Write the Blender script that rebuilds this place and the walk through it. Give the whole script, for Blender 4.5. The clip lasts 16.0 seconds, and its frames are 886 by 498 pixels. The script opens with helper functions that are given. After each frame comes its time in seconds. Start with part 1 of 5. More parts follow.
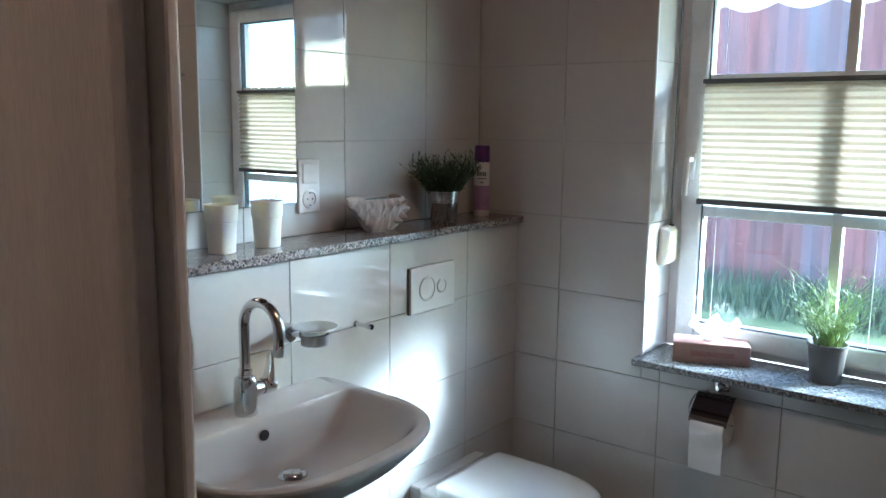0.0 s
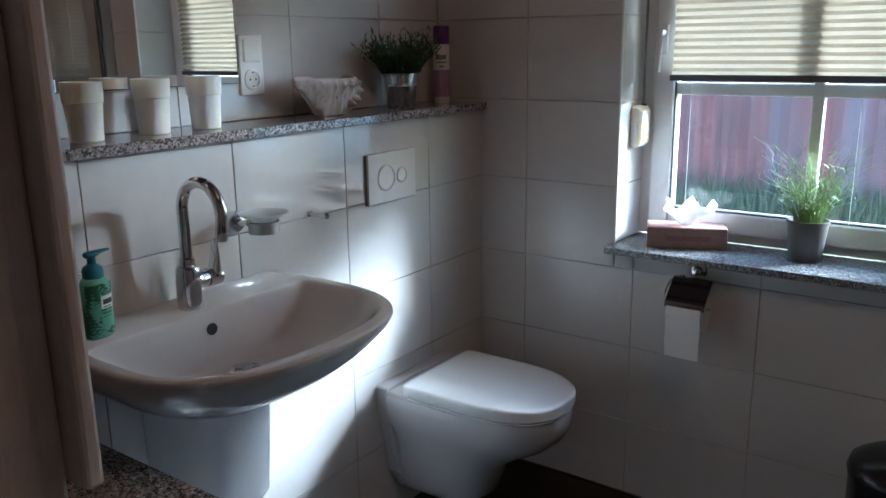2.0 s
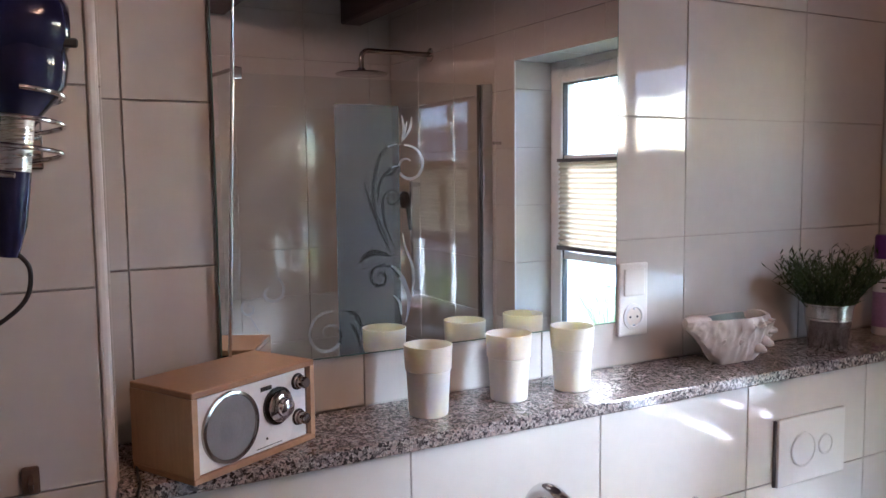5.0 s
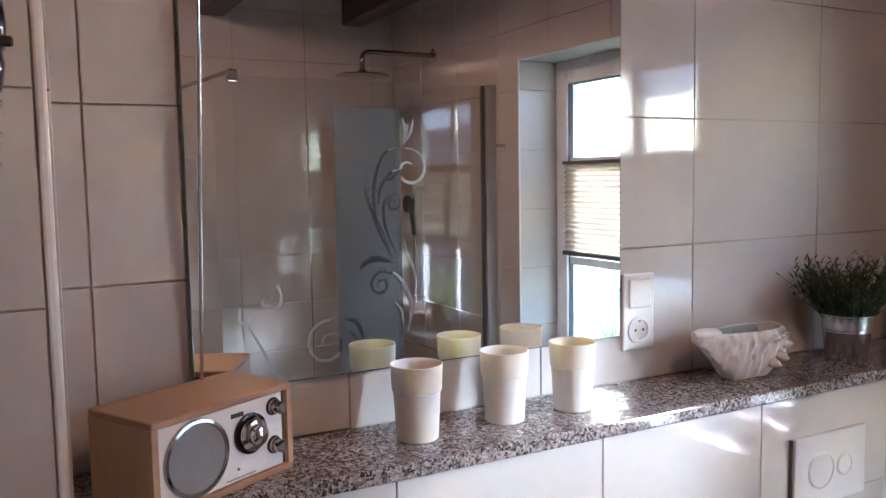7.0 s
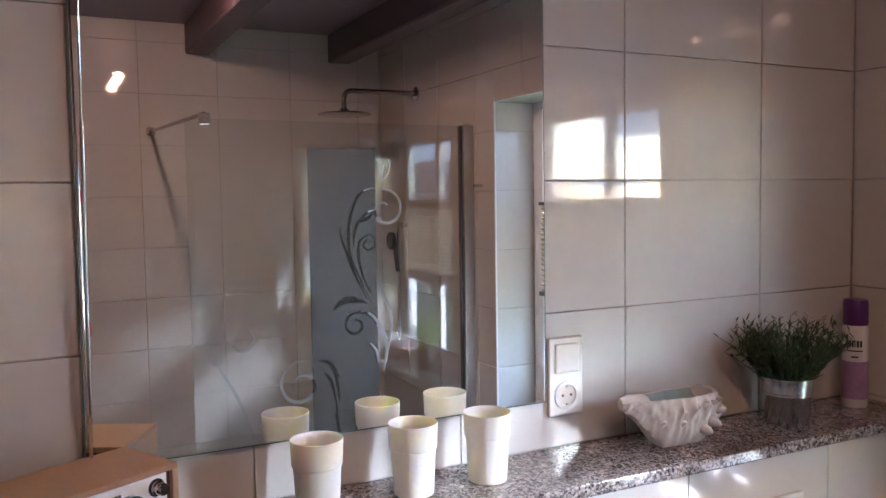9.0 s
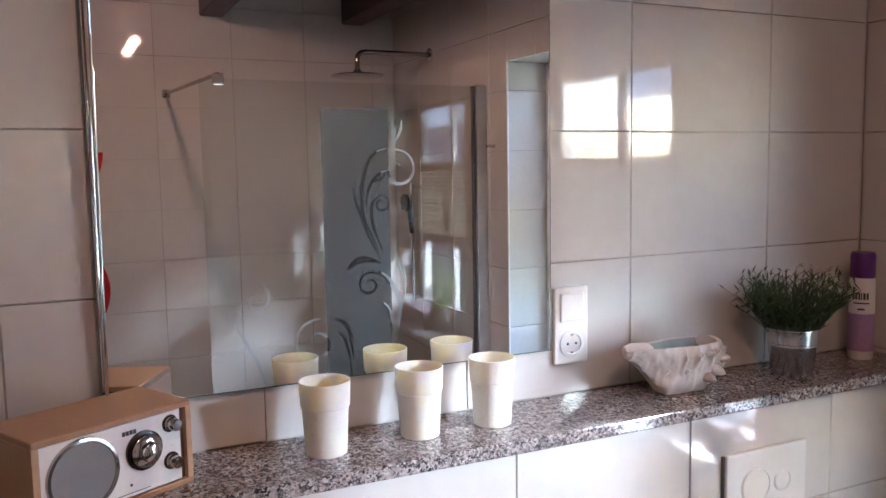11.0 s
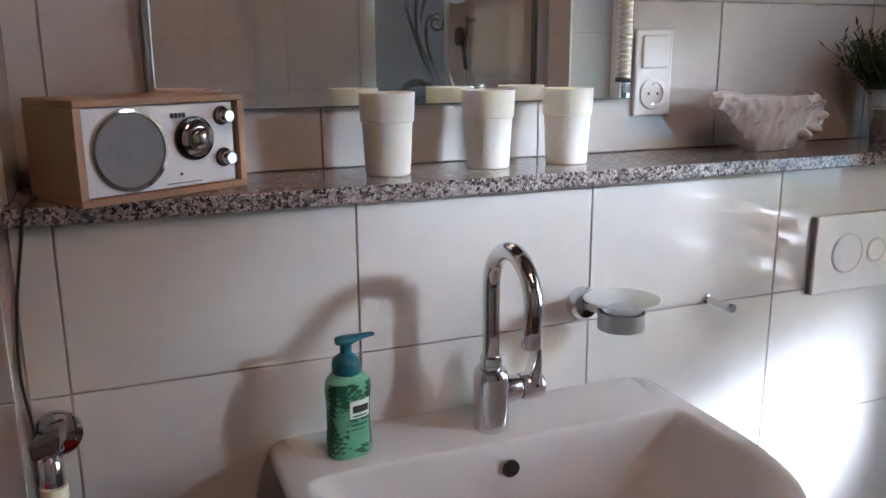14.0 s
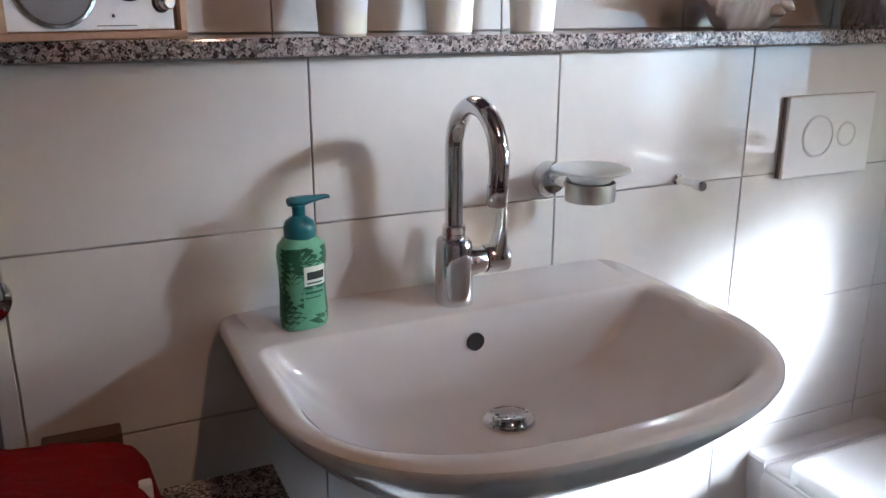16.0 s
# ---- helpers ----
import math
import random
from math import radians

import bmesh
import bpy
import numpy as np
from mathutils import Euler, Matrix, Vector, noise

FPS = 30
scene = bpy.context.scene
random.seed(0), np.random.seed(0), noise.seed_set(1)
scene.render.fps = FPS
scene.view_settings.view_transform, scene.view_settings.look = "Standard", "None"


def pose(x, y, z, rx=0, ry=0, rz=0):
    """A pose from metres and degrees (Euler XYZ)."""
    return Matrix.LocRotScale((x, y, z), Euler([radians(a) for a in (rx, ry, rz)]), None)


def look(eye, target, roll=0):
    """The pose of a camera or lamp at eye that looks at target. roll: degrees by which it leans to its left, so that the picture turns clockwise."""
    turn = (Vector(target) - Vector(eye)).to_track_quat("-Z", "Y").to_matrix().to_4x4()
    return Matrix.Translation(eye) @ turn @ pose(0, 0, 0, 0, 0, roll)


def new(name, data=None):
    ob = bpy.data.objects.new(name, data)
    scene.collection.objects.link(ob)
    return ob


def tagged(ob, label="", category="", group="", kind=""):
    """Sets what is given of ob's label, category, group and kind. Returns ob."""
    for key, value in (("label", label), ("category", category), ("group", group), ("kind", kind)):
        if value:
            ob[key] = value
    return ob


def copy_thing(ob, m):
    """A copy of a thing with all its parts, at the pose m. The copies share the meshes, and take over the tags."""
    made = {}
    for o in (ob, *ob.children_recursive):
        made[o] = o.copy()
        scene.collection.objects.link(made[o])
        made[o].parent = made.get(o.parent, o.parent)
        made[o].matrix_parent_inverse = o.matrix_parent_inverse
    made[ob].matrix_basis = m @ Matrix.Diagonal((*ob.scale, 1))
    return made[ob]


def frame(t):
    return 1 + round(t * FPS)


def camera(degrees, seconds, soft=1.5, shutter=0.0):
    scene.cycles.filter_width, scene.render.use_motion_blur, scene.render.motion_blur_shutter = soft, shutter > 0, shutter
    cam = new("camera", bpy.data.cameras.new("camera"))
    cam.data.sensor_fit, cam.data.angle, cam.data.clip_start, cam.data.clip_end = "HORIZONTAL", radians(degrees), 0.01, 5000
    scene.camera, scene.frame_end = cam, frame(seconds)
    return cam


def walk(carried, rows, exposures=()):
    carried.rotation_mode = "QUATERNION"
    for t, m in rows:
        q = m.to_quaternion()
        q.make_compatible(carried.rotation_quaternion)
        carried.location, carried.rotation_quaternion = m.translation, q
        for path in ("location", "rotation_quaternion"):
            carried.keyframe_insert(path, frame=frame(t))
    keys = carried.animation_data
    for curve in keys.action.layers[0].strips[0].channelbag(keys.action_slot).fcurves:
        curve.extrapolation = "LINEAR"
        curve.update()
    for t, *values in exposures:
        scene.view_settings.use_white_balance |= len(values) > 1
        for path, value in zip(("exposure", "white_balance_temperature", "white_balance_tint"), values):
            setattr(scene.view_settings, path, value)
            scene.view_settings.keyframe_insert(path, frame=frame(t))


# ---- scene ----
cam = camera(57.4, 16.0)
PATH = [
    (0, (-0.038, 0.205, 1.57), (-1.258, 1.759, 1.261), 0.6),
    (0.5, (-0.016, 0.244, 1.54), (-1.275, 1.76, 1.197), 1.6),
    (1, (-0.016, 0.284, 1.457), (-1.263, 1.8, 1.074), 2.3),
    (1.5, (-0.029, 0.306, 1.435), (-1.206, 1.859, 0.986), 1.3),
    (2, (-0.113, 0.318, 1.425), (-1.243, 1.896, 0.942), -0.8),
    (2.5, (-0.296, 0.413, 1.425), (-1.334, 2.043, 0.907), -1.6),
    (3, (-0.384, 0.539, 1.466), (-1.512, 2.095, 0.912), 0.4),
    (3.5, (-0.463, 0.654, 1.475), (-1.956, 1.898, 1.002), 0.3),
    (4, (-0.474, 0.667, 1.576), (-2.124, 1.731, 1.196), -1.2),
    (4.5, (-0.496, 0.626, 1.616), (-2.193, 1.66, 1.389), -0.7),
    (5, (-0.478, 0.627, 1.649), (-2.226, 1.581, 1.467), -0.6),
    (5.2, (-0.485, 0.624, 1.65), (-2.238, 1.568, 1.482), -0.6),
    (7.3, (-0.574, 0.713, 1.66), (-2.335, 1.644, 1.481), -1.0),
    (7.5, (-0.593, 0.719, 1.675), (-2.347, 1.663, 1.498), -0.9),
    (8, (-0.568, 0.791, 1.717), (-2.334, 1.719, 1.568), -1.0),
    (8.2, (-0.53, 0.846, 1.733), (-2.31, 1.749, 1.604), -1.1),
    (10.3, (-0.458, 0.887, 1.726), (-2.247, 1.774, 1.602), -0.7),
    (10.5, (-0.457, 0.892, 1.721), (-2.248, 1.768, 1.565), -0.8),
    (11, (-0.444, 0.878, 1.699), (-2.243, 1.728, 1.499), -1.0),
    (11.5, (-0.462, 0.878, 1.686), (-2.272, 1.693, 1.442), -0.9),
    (12, (-0.474, 0.875, 1.653), (-2.299, 1.654, 1.401), -1.2),
    (12.5, (-0.461, 0.866, 1.599), (-2.308, 1.587, 1.334), 0.1),
    (13, (-0.507, 0.852, 1.521), (-2.354, 1.607, 1.379), 3.1),
    (13.5, (-0.515, 0.849, 1.446), (-2.352, 1.587, 1.162), 0.9),
    (14, (-0.525, 0.869, 1.416), (-2.33, 1.598, 0.957), -0.4),
    (14.5, (-0.532, 0.868, 1.368), (-2.327, 1.619, 0.904), 0.5),
    (15, (-0.546, 0.875, 1.33), (-2.327, 1.655, 0.865), 0.6),
    (15.5, (-0.554, 0.878, 1.31), (-2.312, 1.674, 0.783), 0.1),
    (16, (-0.557, 0.88, 1.283), (-2.296, 1.689, 0.715), 0.0),
]
EXPOSURES = [(0, 4.8, 4720, -8), (0.5, 4.2, 4770, -8), (1, 4.05, 4770, -3), (2, 4.15, 4840, -2), (3, 4.45, 4740, 2), (3.5, 4.63, 4790, 5), (4, 4.65, 4900, 8), (5, 5.3, 5170, 10), (8, 5.4, 5250, 10), (12, 5.6, 5220, 10), (13, 5.4, 5220, 9), (14, 4.94, 5240, 7), (16, 5.02, 5270, 6)]
walk(cam, [(t, look(eye, target, roll)) for t, eye, target, roll in PATH], EXPOSURES)

# ---- world, sun, lamps ----
world = bpy.data.worlds.new("world")
scene.world = world
world.use_nodes = True
wn = world.node_tree
sky = wn.nodes.new("ShaderNodeTexSky")
sky.sky_type, sky.sun_disc = "NISHITA", False
sky.sun_elevation, sky.sun_rotation = radians(22.2), radians(43)
sky.dust_density = 1.0
wn.links.new(sky.outputs[0], wn.nodes["Background"].inputs[0])
wn.nodes["Background"].inputs[1].default_value = 0.15

sun = new("sun", bpy.data.lights.new("sun", "SUN"))
sun.data.energy, sun.data.angle, sun.data.color = 1.5, radians(17), (1.0, 0.97, 0.94)
sun.matrix_world = look((6.85, 7.35, 4.10), (0.0, 0.0, 0.0))

# ---- materials ----


def mat(name):
    m = bpy.data.materials.new(name)
    m.use_nodes = True
    nt = m.node_tree
    return m, nt, nt.nodes["Principled BSDF"]


def surface(name, color, rough=0.5, metal=0.0, var=0.12, scale=20.0, fine=180.0, bump=0.15, stretch=(1, 1, 1), spec=0.5, rvar=0.1, rand=0.0):
    """A material with variation at two scales, in metres of the object's own space."""
    m, nt, b = mat(name)
    n, l = nt.nodes, nt.links
    tc = n.new("ShaderNodeTexCoord")
    mp = n.new("ShaderNodeMapping")
    mp.inputs["Scale"].default_value = stretch
    l.new(tc.outputs["Object"], mp.inputs[0])
    big, small = n.new("ShaderNodeTexNoise"), n.new("ShaderNodeTexNoise")
    big.inputs["Scale"].default_value, small.inputs["Scale"].default_value = scale, fine
    big.inputs["Detail"].default_value, small.inputs["Detail"].default_value = 4, 3
    for q in (big, small):
        l.new(mp.outputs[0], q.inputs["Vector"])
    add = n.new("ShaderNodeMath")
    add.operation = "ADD"
    l.new(big.outputs[0], add.inputs[0])
    l.new(small.outputs[0], add.inputs[1])
    fac = add
    if rand:
        info = n.new("ShaderNodeObjectInfo")
        mul = n.new("ShaderNodeMath")
        mul.operation, mul.inputs[2].default_value = "MULTIPLY_ADD", 0.0
        mul.inputs[1].default_value = rand
        l.new(info.outputs["Random"], mul.inputs[0])
        l.new(add.outputs[0], mul.inputs[2])
        fac = mul
    ramp = n.new("ShaderNodeMapRange")
    ramp.inputs[1].default_value, ramp.inputs[2].default_value = 0.6, 1.4 + rand
    ramp.inputs[3].default_value, ramp.inputs[4].default_value = 1 - var, 1 + var
    l.new(fac.outputs[0], ramp.inputs[0])
    mix = n.new("ShaderNodeMix")
    mix.data_type, mix.blend_type = "RGBA", "MULTIPLY"
    mix.inputs[0].default_value = 1.0
    mix.inputs[6].default_value = (*color, 1)
    l.new(ramp.outputs[0], mix.inputs[7])
    l.new(mix.outputs[2], b.inputs["Base Color"])
    rr = n.new("ShaderNodeMapRange")
    rr.inputs[1].default_value, rr.inputs[2].default_value = 0.3, 0.7
    rr.inputs[3].default_value, rr.inputs[4].default_value = rough * (1 - rvar), rough * (1 + rvar)
    l.new(big.outputs[0], rr.inputs[0])
    l.new(rr.outputs[0], b.inputs["Roughness"])
    b.inputs["Metallic"].default_value = metal
    b.inputs["Specular IOR Level"].default_value = spec
    if bump:
        bp = n.new("ShaderNodeBump")
        bp.inputs["Strength"].default_value, bp.inputs["Distance"].default_value = bump, 0.002
        l.new(add.outputs[0], bp.inputs["Height"])
        l.new(bp.outputs[0], b.inputs["Normal"])
    return m


def granite(name, scale, stops, rough=0.12):
    m, nt, b = mat(name)
    n, l = nt.nodes, nt.links
    tc = n.new("ShaderNodeTexCoord")
    warp = n.new("ShaderNodeTexNoise")
    warp.inputs["Scale"].default_value, warp.inputs["Detail"].default_value = scale * 0.8, 4
    l.new(tc.outputs["Object"], warp.inputs["Vector"])
    off = n.new("ShaderNodeMix")
    off.data_type, off.blend_type = "RGBA", "LINEAR_LIGHT"
    off.inputs[0].default_value = 0.008
    l.new(tc.outputs["Object"], off.inputs[6])
    l.new(warp.outputs["Color"], off.inputs[7])
    vor = n.new("ShaderNodeTexVoronoi")
    vor.inputs["Scale"].default_value = scale
    l.new(off.outputs[2], vor.inputs["Vector"])
    sep = n.new("ShaderNodeSeparateColor")
    l.new(vor.outputs["Color"], sep.inputs[0])
    ramp = n.new("ShaderNodeValToRGB")
    ramp.color_ramp.interpolation = "CONSTANT"
    while len(ramp.color_ramp.elements) < len(stops):
        ramp.color_ramp.elements.new(0.5)
    for e, (p, c) in zip(ramp.color_ramp.elements, stops):
        e.position, e.color = p, (*c, 1)
    l.new(sep.outputs[0], ramp.inputs[0])
    l.new(ramp.outputs[0], b.inputs["Base Color"])
    b.inputs["Roughness"].default_value = rough
    bp = n.new("ShaderNodeBump")
    bp.inputs["Strength"].default_value, bp.inputs["Distance"].default_value = 0.08, 0.001
    l.new(warp.outputs[0], bp.inputs["Height"])
    l.new(bp.outputs[0], b.inputs["Normal"])
    return m


def glass(name, tint=(1, 1, 1)):
    """Clear flat glass: straight view through, mirror gloss that grows towards grazing."""
    m = bpy.data.materials.new(name)
    m.use_nodes = True
    nt = m.node_tree
    n, l = nt.nodes, nt.links
    n.remove(n["Principled BSDF"])
    tr, gl, mx = n.new("ShaderNodeBsdfTransparent"), n.new("ShaderNodeBsdfGlossy"), n.new("ShaderNodeMixShader")
    tr.inputs[0].default_value = (*tint, 1)
    gl.inputs["Roughness"].default_value = 0.0
    lw, pw, ma = n.new("ShaderNodeLayerWeight"), n.new("ShaderNodeMath"), n.new("ShaderNodeMath")
    lw.inputs[0].default_value = 0.5
    pw.operation, pw.inputs[1].default_value = "POWER", 5.0
    ma.operation, ma.inputs[1].default_value, ma.inputs[2].default_value = "MULTIPLY_ADD", 0.955, 0.045
    l.new(lw.outputs["Facing"], pw.inputs[0])
    l.new(pw.outputs[0], ma.inputs[0])
    l.new(ma.outputs[0], mx.inputs[0])
    l.new(tr.outputs[0], mx.inputs[1])
    l.new(gl.outputs[0], mx.inputs[2])
    l.new(mx.outputs[0], n["Material Output"].inputs[0])
    return m


def cloth(name, color, through_color, share):
    """Thin stuff that lets part of the light through."""
    m = bpy.data.materials.new(name)
    m.use_nodes = True
    nt = m.node_tree
    n, l = nt.nodes, nt.links
    n.remove(n["Principled BSDF"])
    df, tl, mx = n.new("ShaderNodeBsdfDiffuse"), n.new("ShaderNodeBsdfTranslucent"), n.new("ShaderNodeMixShader")
    tc, no = n.new("ShaderNodeTexCoord"), n.new("ShaderNodeTexNoise")
    no.inputs["Scale"].default_value = 60
    l.new(tc.outputs["Object"], no.inputs["Vector"])
    mc = n.new("ShaderNodeMix")
    mc.data_type, mc.blend_type = "RGBA", "MIX"
    mc.inputs[6].default_value = (*[c * 0.88 for c in color], 1)
    mc.inputs[7].default_value = (*color, 1)
    l.new(no.outputs[0], mc.inputs[0])
    l.new(mc.outputs[2], df.inputs[0])
    tl.inputs[0].default_value = (*through_color, 1)
    mx.inputs[0].default_value = share
    l.new(df.outputs[0], mx.inputs[1])
    l.new(tl.outputs[0], mx.inputs[2])
    l.new(mx.outputs[0], n["Material Output"].inputs[0])
    return m


def frosted(name, color, share):
    m = bpy.data.materials.new(name)
    m.use_nodes = True
    nt = m.node_tree
    n, l = nt.nodes, nt.links
    n.remove(n["Principled BSDF"])
    df, tr, mx = n.new("ShaderNodeBsdfDiffuse"), n.new("ShaderNodeBsdfTransparent"), n.new("ShaderNodeMixShader")
    df.inputs[0].default_value = (*color, 1)
    mx.inputs[0].default_value = share
    l.new(tr.outputs[0], mx.inputs[1])
    l.new(df.outputs[0], mx.inputs[2])
    l.new(mx.outputs[0], n["Material Output"].inputs[0])
    return m


def glow(name, color, strength):
    m, nt, b = mat(name)
    b.inputs["Base Color"].default_value = (*color, 1)
    b.inputs["Emission Color"].default_value = (*color, 1)
    b.inputs["Emission Strength"].default_value = strength
    return m


TILE = surface("glazed_tile", (0.57, 0.55, 0.53), 0.045, var=0.035, scale=5, fine=40, bump=0.025, rvar=0.25, rand=0.25)
GROUT = surface("grout", (0.49, 0.465, 0.445), 0.9, var=0.2, scale=12, fine=300, bump=0.3)
FLOOR_TILE = surface("dark_floor_tile", (0.030, 0.026, 0.024), 0.35, var=0.25, scale=9, fine=120, bump=0.2, rand=0.2)
PLASTER = surface("plaster", (0.62, 0.58, 0.54), 0.85, var=0.06, scale=4, fine=90, bump=0.3)
CEIL = surface("dark_ceiling_board", (0.21, 0.165, 0.205), 0.45, var=0.2, scale=5, fine=60, bump=0.3, stretch=(1, 8, 1))
BEAM = surface("dark_beam_wood", (0.080, 0.052, 0.066), 0.45, var=0.3, scale=8, fine=80, bump=0.4, stretch=(1, 9, 9))
GRANITE = granite("grey_pink_granite", 260, ((0.0, (0.035, 0.033, 0.035)), (0.26, (0.13, 0.115, 0.115)), (0.46, (0.27, 0.24, 0.235)), (0.66, (0.36, 0.29, 0.275)), (0.84, (0.45, 0.41, 0.39))), 0.07)
GRANITE_SILL = granite("blue_grey_granite", 300, ((0.0, (0.06, 0.061, 0.062)), (0.3, (0.16, 0.163, 0.168)), (0.6, (0.28, 0.285, 0.29)), (0.85, (0.44, 0.445, 0.45))), 0.2)
CERAMIC = surface("sanitary_ceramic", (0.57, 0.552, 0.552), 0.055, var=0.015, scale=4, fine=30, bump=0.01, rvar=0.2)
SEAT = surface("white_duroplast", (0.80, 0.80, 0.80), 0.18, var=0.015, scale=6, fine=60, bump=0.02)
CHROME = surface("chrome", (0.68, 0.68, 0.69), 0.06, 1.0, var=0.04, scale=15, fine=120, bump=0.01)
DARK_CHROME = surface("dark_chrome", (0.40, 0.375, 0.36), 0.09, 1.0, var=0.06, scale=15, fine=120, bump=0.02)
STEEL = surface("brushed_steel", (0.55, 0.55, 0.56), 0.28, 1.0, var=0.1, scale=30, fine=300, bump=0.08, stretch=(1, 1, 12))
ALU = surface("matt_aluminium", (0.55, 0.55, 0.56), 0.35, 1.0, var=0.06, scale=6, fine=60, bump=0.03)
ZINC = surface("zinc", (0.58, 0.59, 0.61), 0.24, 1.0, var=0.10, scale=40, fine=250, bump=0.1, stretch=(1, 1, 3))
PVC = surface("white_pvc", (0.80, 0.80, 0.80), 0.28, var=0.03, scale=6, fine=80, bump=0.04)
SEAL = surface("grey_rubber", (0.10, 0.10, 0.105), 0.6, var=0.1, bump=0.1)
SWITCH = surface("white_switch_plastic", (0.78, 0.77, 0.74), 0.3, var=0.02, scale=9, fine=150, bump=0.03)
PLATE = surface("white_plate_plastic", (0.67, 0.66, 0.65), 0.25, var=0.02, scale=9, fine=150, bump=0.02)
DARK = surface("dark_plastic", (0.02, 0.02, 0.022), 0.4, var=0.2, bump=0.1)
BLACK = surface("black_enamel", (0.012, 0.012, 0.013), 0.25, var=0.2, bump=0.05)
CREAM = surface("cream_plastic_cup", (0.84, 0.77, 0.665), 0.35, var=0.04, scale=12, fine=140, bump=0.05)
cb = CREAM.node_tree.nodes["Principled BSDF"]
cb.inputs["Subsurface Weight"].default_value = 0.5
cb.inputs["Subsurface Radius"].default_value = (0.02, 0.016, 0.009)
cb.inputs["Subsurface Scale"].default_value = 0.6
SHELL = surface("shell_porcelain", (0.60, 0.545, 0.51), 0.35, var=0.08, scale=30, fine=140, bump=0.2)
SHELL_IN = surface("shell_inside", (0.28, 0.36, 0.36), 0.3, var=0.1, scale=20, bump=0.1)
BEECH = surface("beech_veneer", (0.42, 0.245, 0.135), 0.42, var=0.16, scale=14, fine=110, bump=0.12, stretch=(14, 1, 14))
BEECH_RIM = surface("beech_rim", (0.50, 0.31, 0.18), 0.42, var=0.14, scale=14, fine=110, bump=0.12, stretch=(1, 14, 1))
RADIO_FACE = surface("silver_faceplate", (0.92, 0.92, 0.93), 0.26, 0.0, var=0.03, scale=10, fine=200, bump=0.03)
SPEAKER = surface("grey_speaker_cloth", (0.27, 0.27, 0.28), 0.42, var=0.12, scale=25, fine=700, bump=0.5)
DOORWOOD = surface("pale_door_wood", (0.75, 0.70, 0.685), 0.5, var=0.10, scale=5, fine=45, bump=0.12, stretch=(12, 12, 1))
NAVY = surface("navy_gloss_plastic", (0.015, 0.017, 0.06), 0.12, var=0.1, bump=0.02)
RED_TERRY = surface("red_terry", (0.42, 0.012, 0.018), 0.95, var=0.3, scale=60, fine=420, bump=1.0)
LEAF_DARK = surface("artificial_grass_dark", (0.040, 0.075, 0.028), 0.5, var=0.35, scale=40, fine=200, bump=0.1)
LEAF_LIGHT = surface("twisted_grass_light", (0.22, 0.30, 0.085), 0.5, var=0.45, scale=40, fine=200, bump=0.1)
POT = surface("dark_grey_pot", (0.105, 0.095, 0.085), 0.45, var=0.1, scale=20, bump=0.1)
SOIL = surface("dark_soil", (0.03, 0.022, 0.016), 0.95, var=0.4, scale=80, bump=1.0)
CARTON = surface("tissue_carton", (0.30, 0.185, 0.155), 0.6, var=0.2, scale=25, fine=120, bump=0.05)
CARTON_TOP = surface("pink_carton_top", (0.52, 0.30, 0.27), 0.6, var=0.15, scale=25, fine=120, bump=0.05)
CARTON_INK = surface("carton_print", (0.26, 0.12, 0.10), 0.6, var=0.3, scale=60, bump=0.0)
PAPER = surface("white_paper", (0.82, 0.82, 0.81), 0.9, var=0.03, scale=40, fine=200, bump=0.3)
TEAL = surface("teal_pump", (0.012, 0.12, 0.155), 0.3, var=0.06, bump=0.03)
BOTTLE = surface("mint_bottle", (0.13, 0.34, 0.22), 0.3, var=0.12, scale=25, bump=0.03)
PALM = surface("palm_print", (0.012, 0.085, 0.045), 0.35, var=0.3, scale=60, bump=0.03)
LABEL = surface("white_label", (0.75, 0.78, 0.75), 0.4, var=0.03, bump=0.02)
INK = surface("dark_ink", (0.025, 0.03, 0.03), 0.5, var=0.05, bump=0.0)
PURPLE = surface("purple_cap", (0.10, 0.02, 0.17), 0.35, var=0.08, bump=0.03)
CAN = surface("white_spray_can", (0.72, 0.70, 0.73), 0.3, var=0.05, bump=0.03)
LILAC = surface("lilac_print", (0.36, 0.22, 0.42), 0.35, var=0.2, scale=30, bump=0.03)
BRASS = surface("brass", (0.62, 0.42, 0.16), 0.25, 1.0, var=0.1, bump=0.05)
BROWN = surface("brown_plastic", (0.10, 0.055, 0.035), 0.4, var=0.1, bump=0.05)
HOSE = surface("grey_blue_hose", (0.16, 0.17, 0.23), 0.4, var=0.1, scale=40, bump=0.2)
STRAP = surface("grey_strap", (0.16, 0.16, 0.155), 0.9, var=0.15, scale=40, fine=500, bump=0.5)
MIRROR = mat("mirror_silver")
MIRROR[2].inputs["Base Color"].default_value = (0.87, 0.88, 0.87, 1)
MIRROR[2].inputs["Metallic"].default_value, MIRROR[2].inputs["Roughness"].default_value = 1.0, 0.0
MIRROR = MIRROR[0]
EDGE = surface("mirror_edge_glass", (0.10, 0.16, 0.145), 0.15, var=0.05, bump=0.0)
PANE = glass("window_pane_glass", (0.98, 0.985, 0.98))
SHOWER_GLASS = glass("shower_glass", (0.955, 0.97, 0.965))
FROST = frosted("frosted_film", (0.20, 0.235, 0.255), 0.5)
FROST_LIGHT = frosted("frosted_ornament", (0.60, 0.66, 0.70), 0.6)
CLEAR_DARK = frosted("clear_ornament", (0.10, 0.11, 0.12), 0.62)
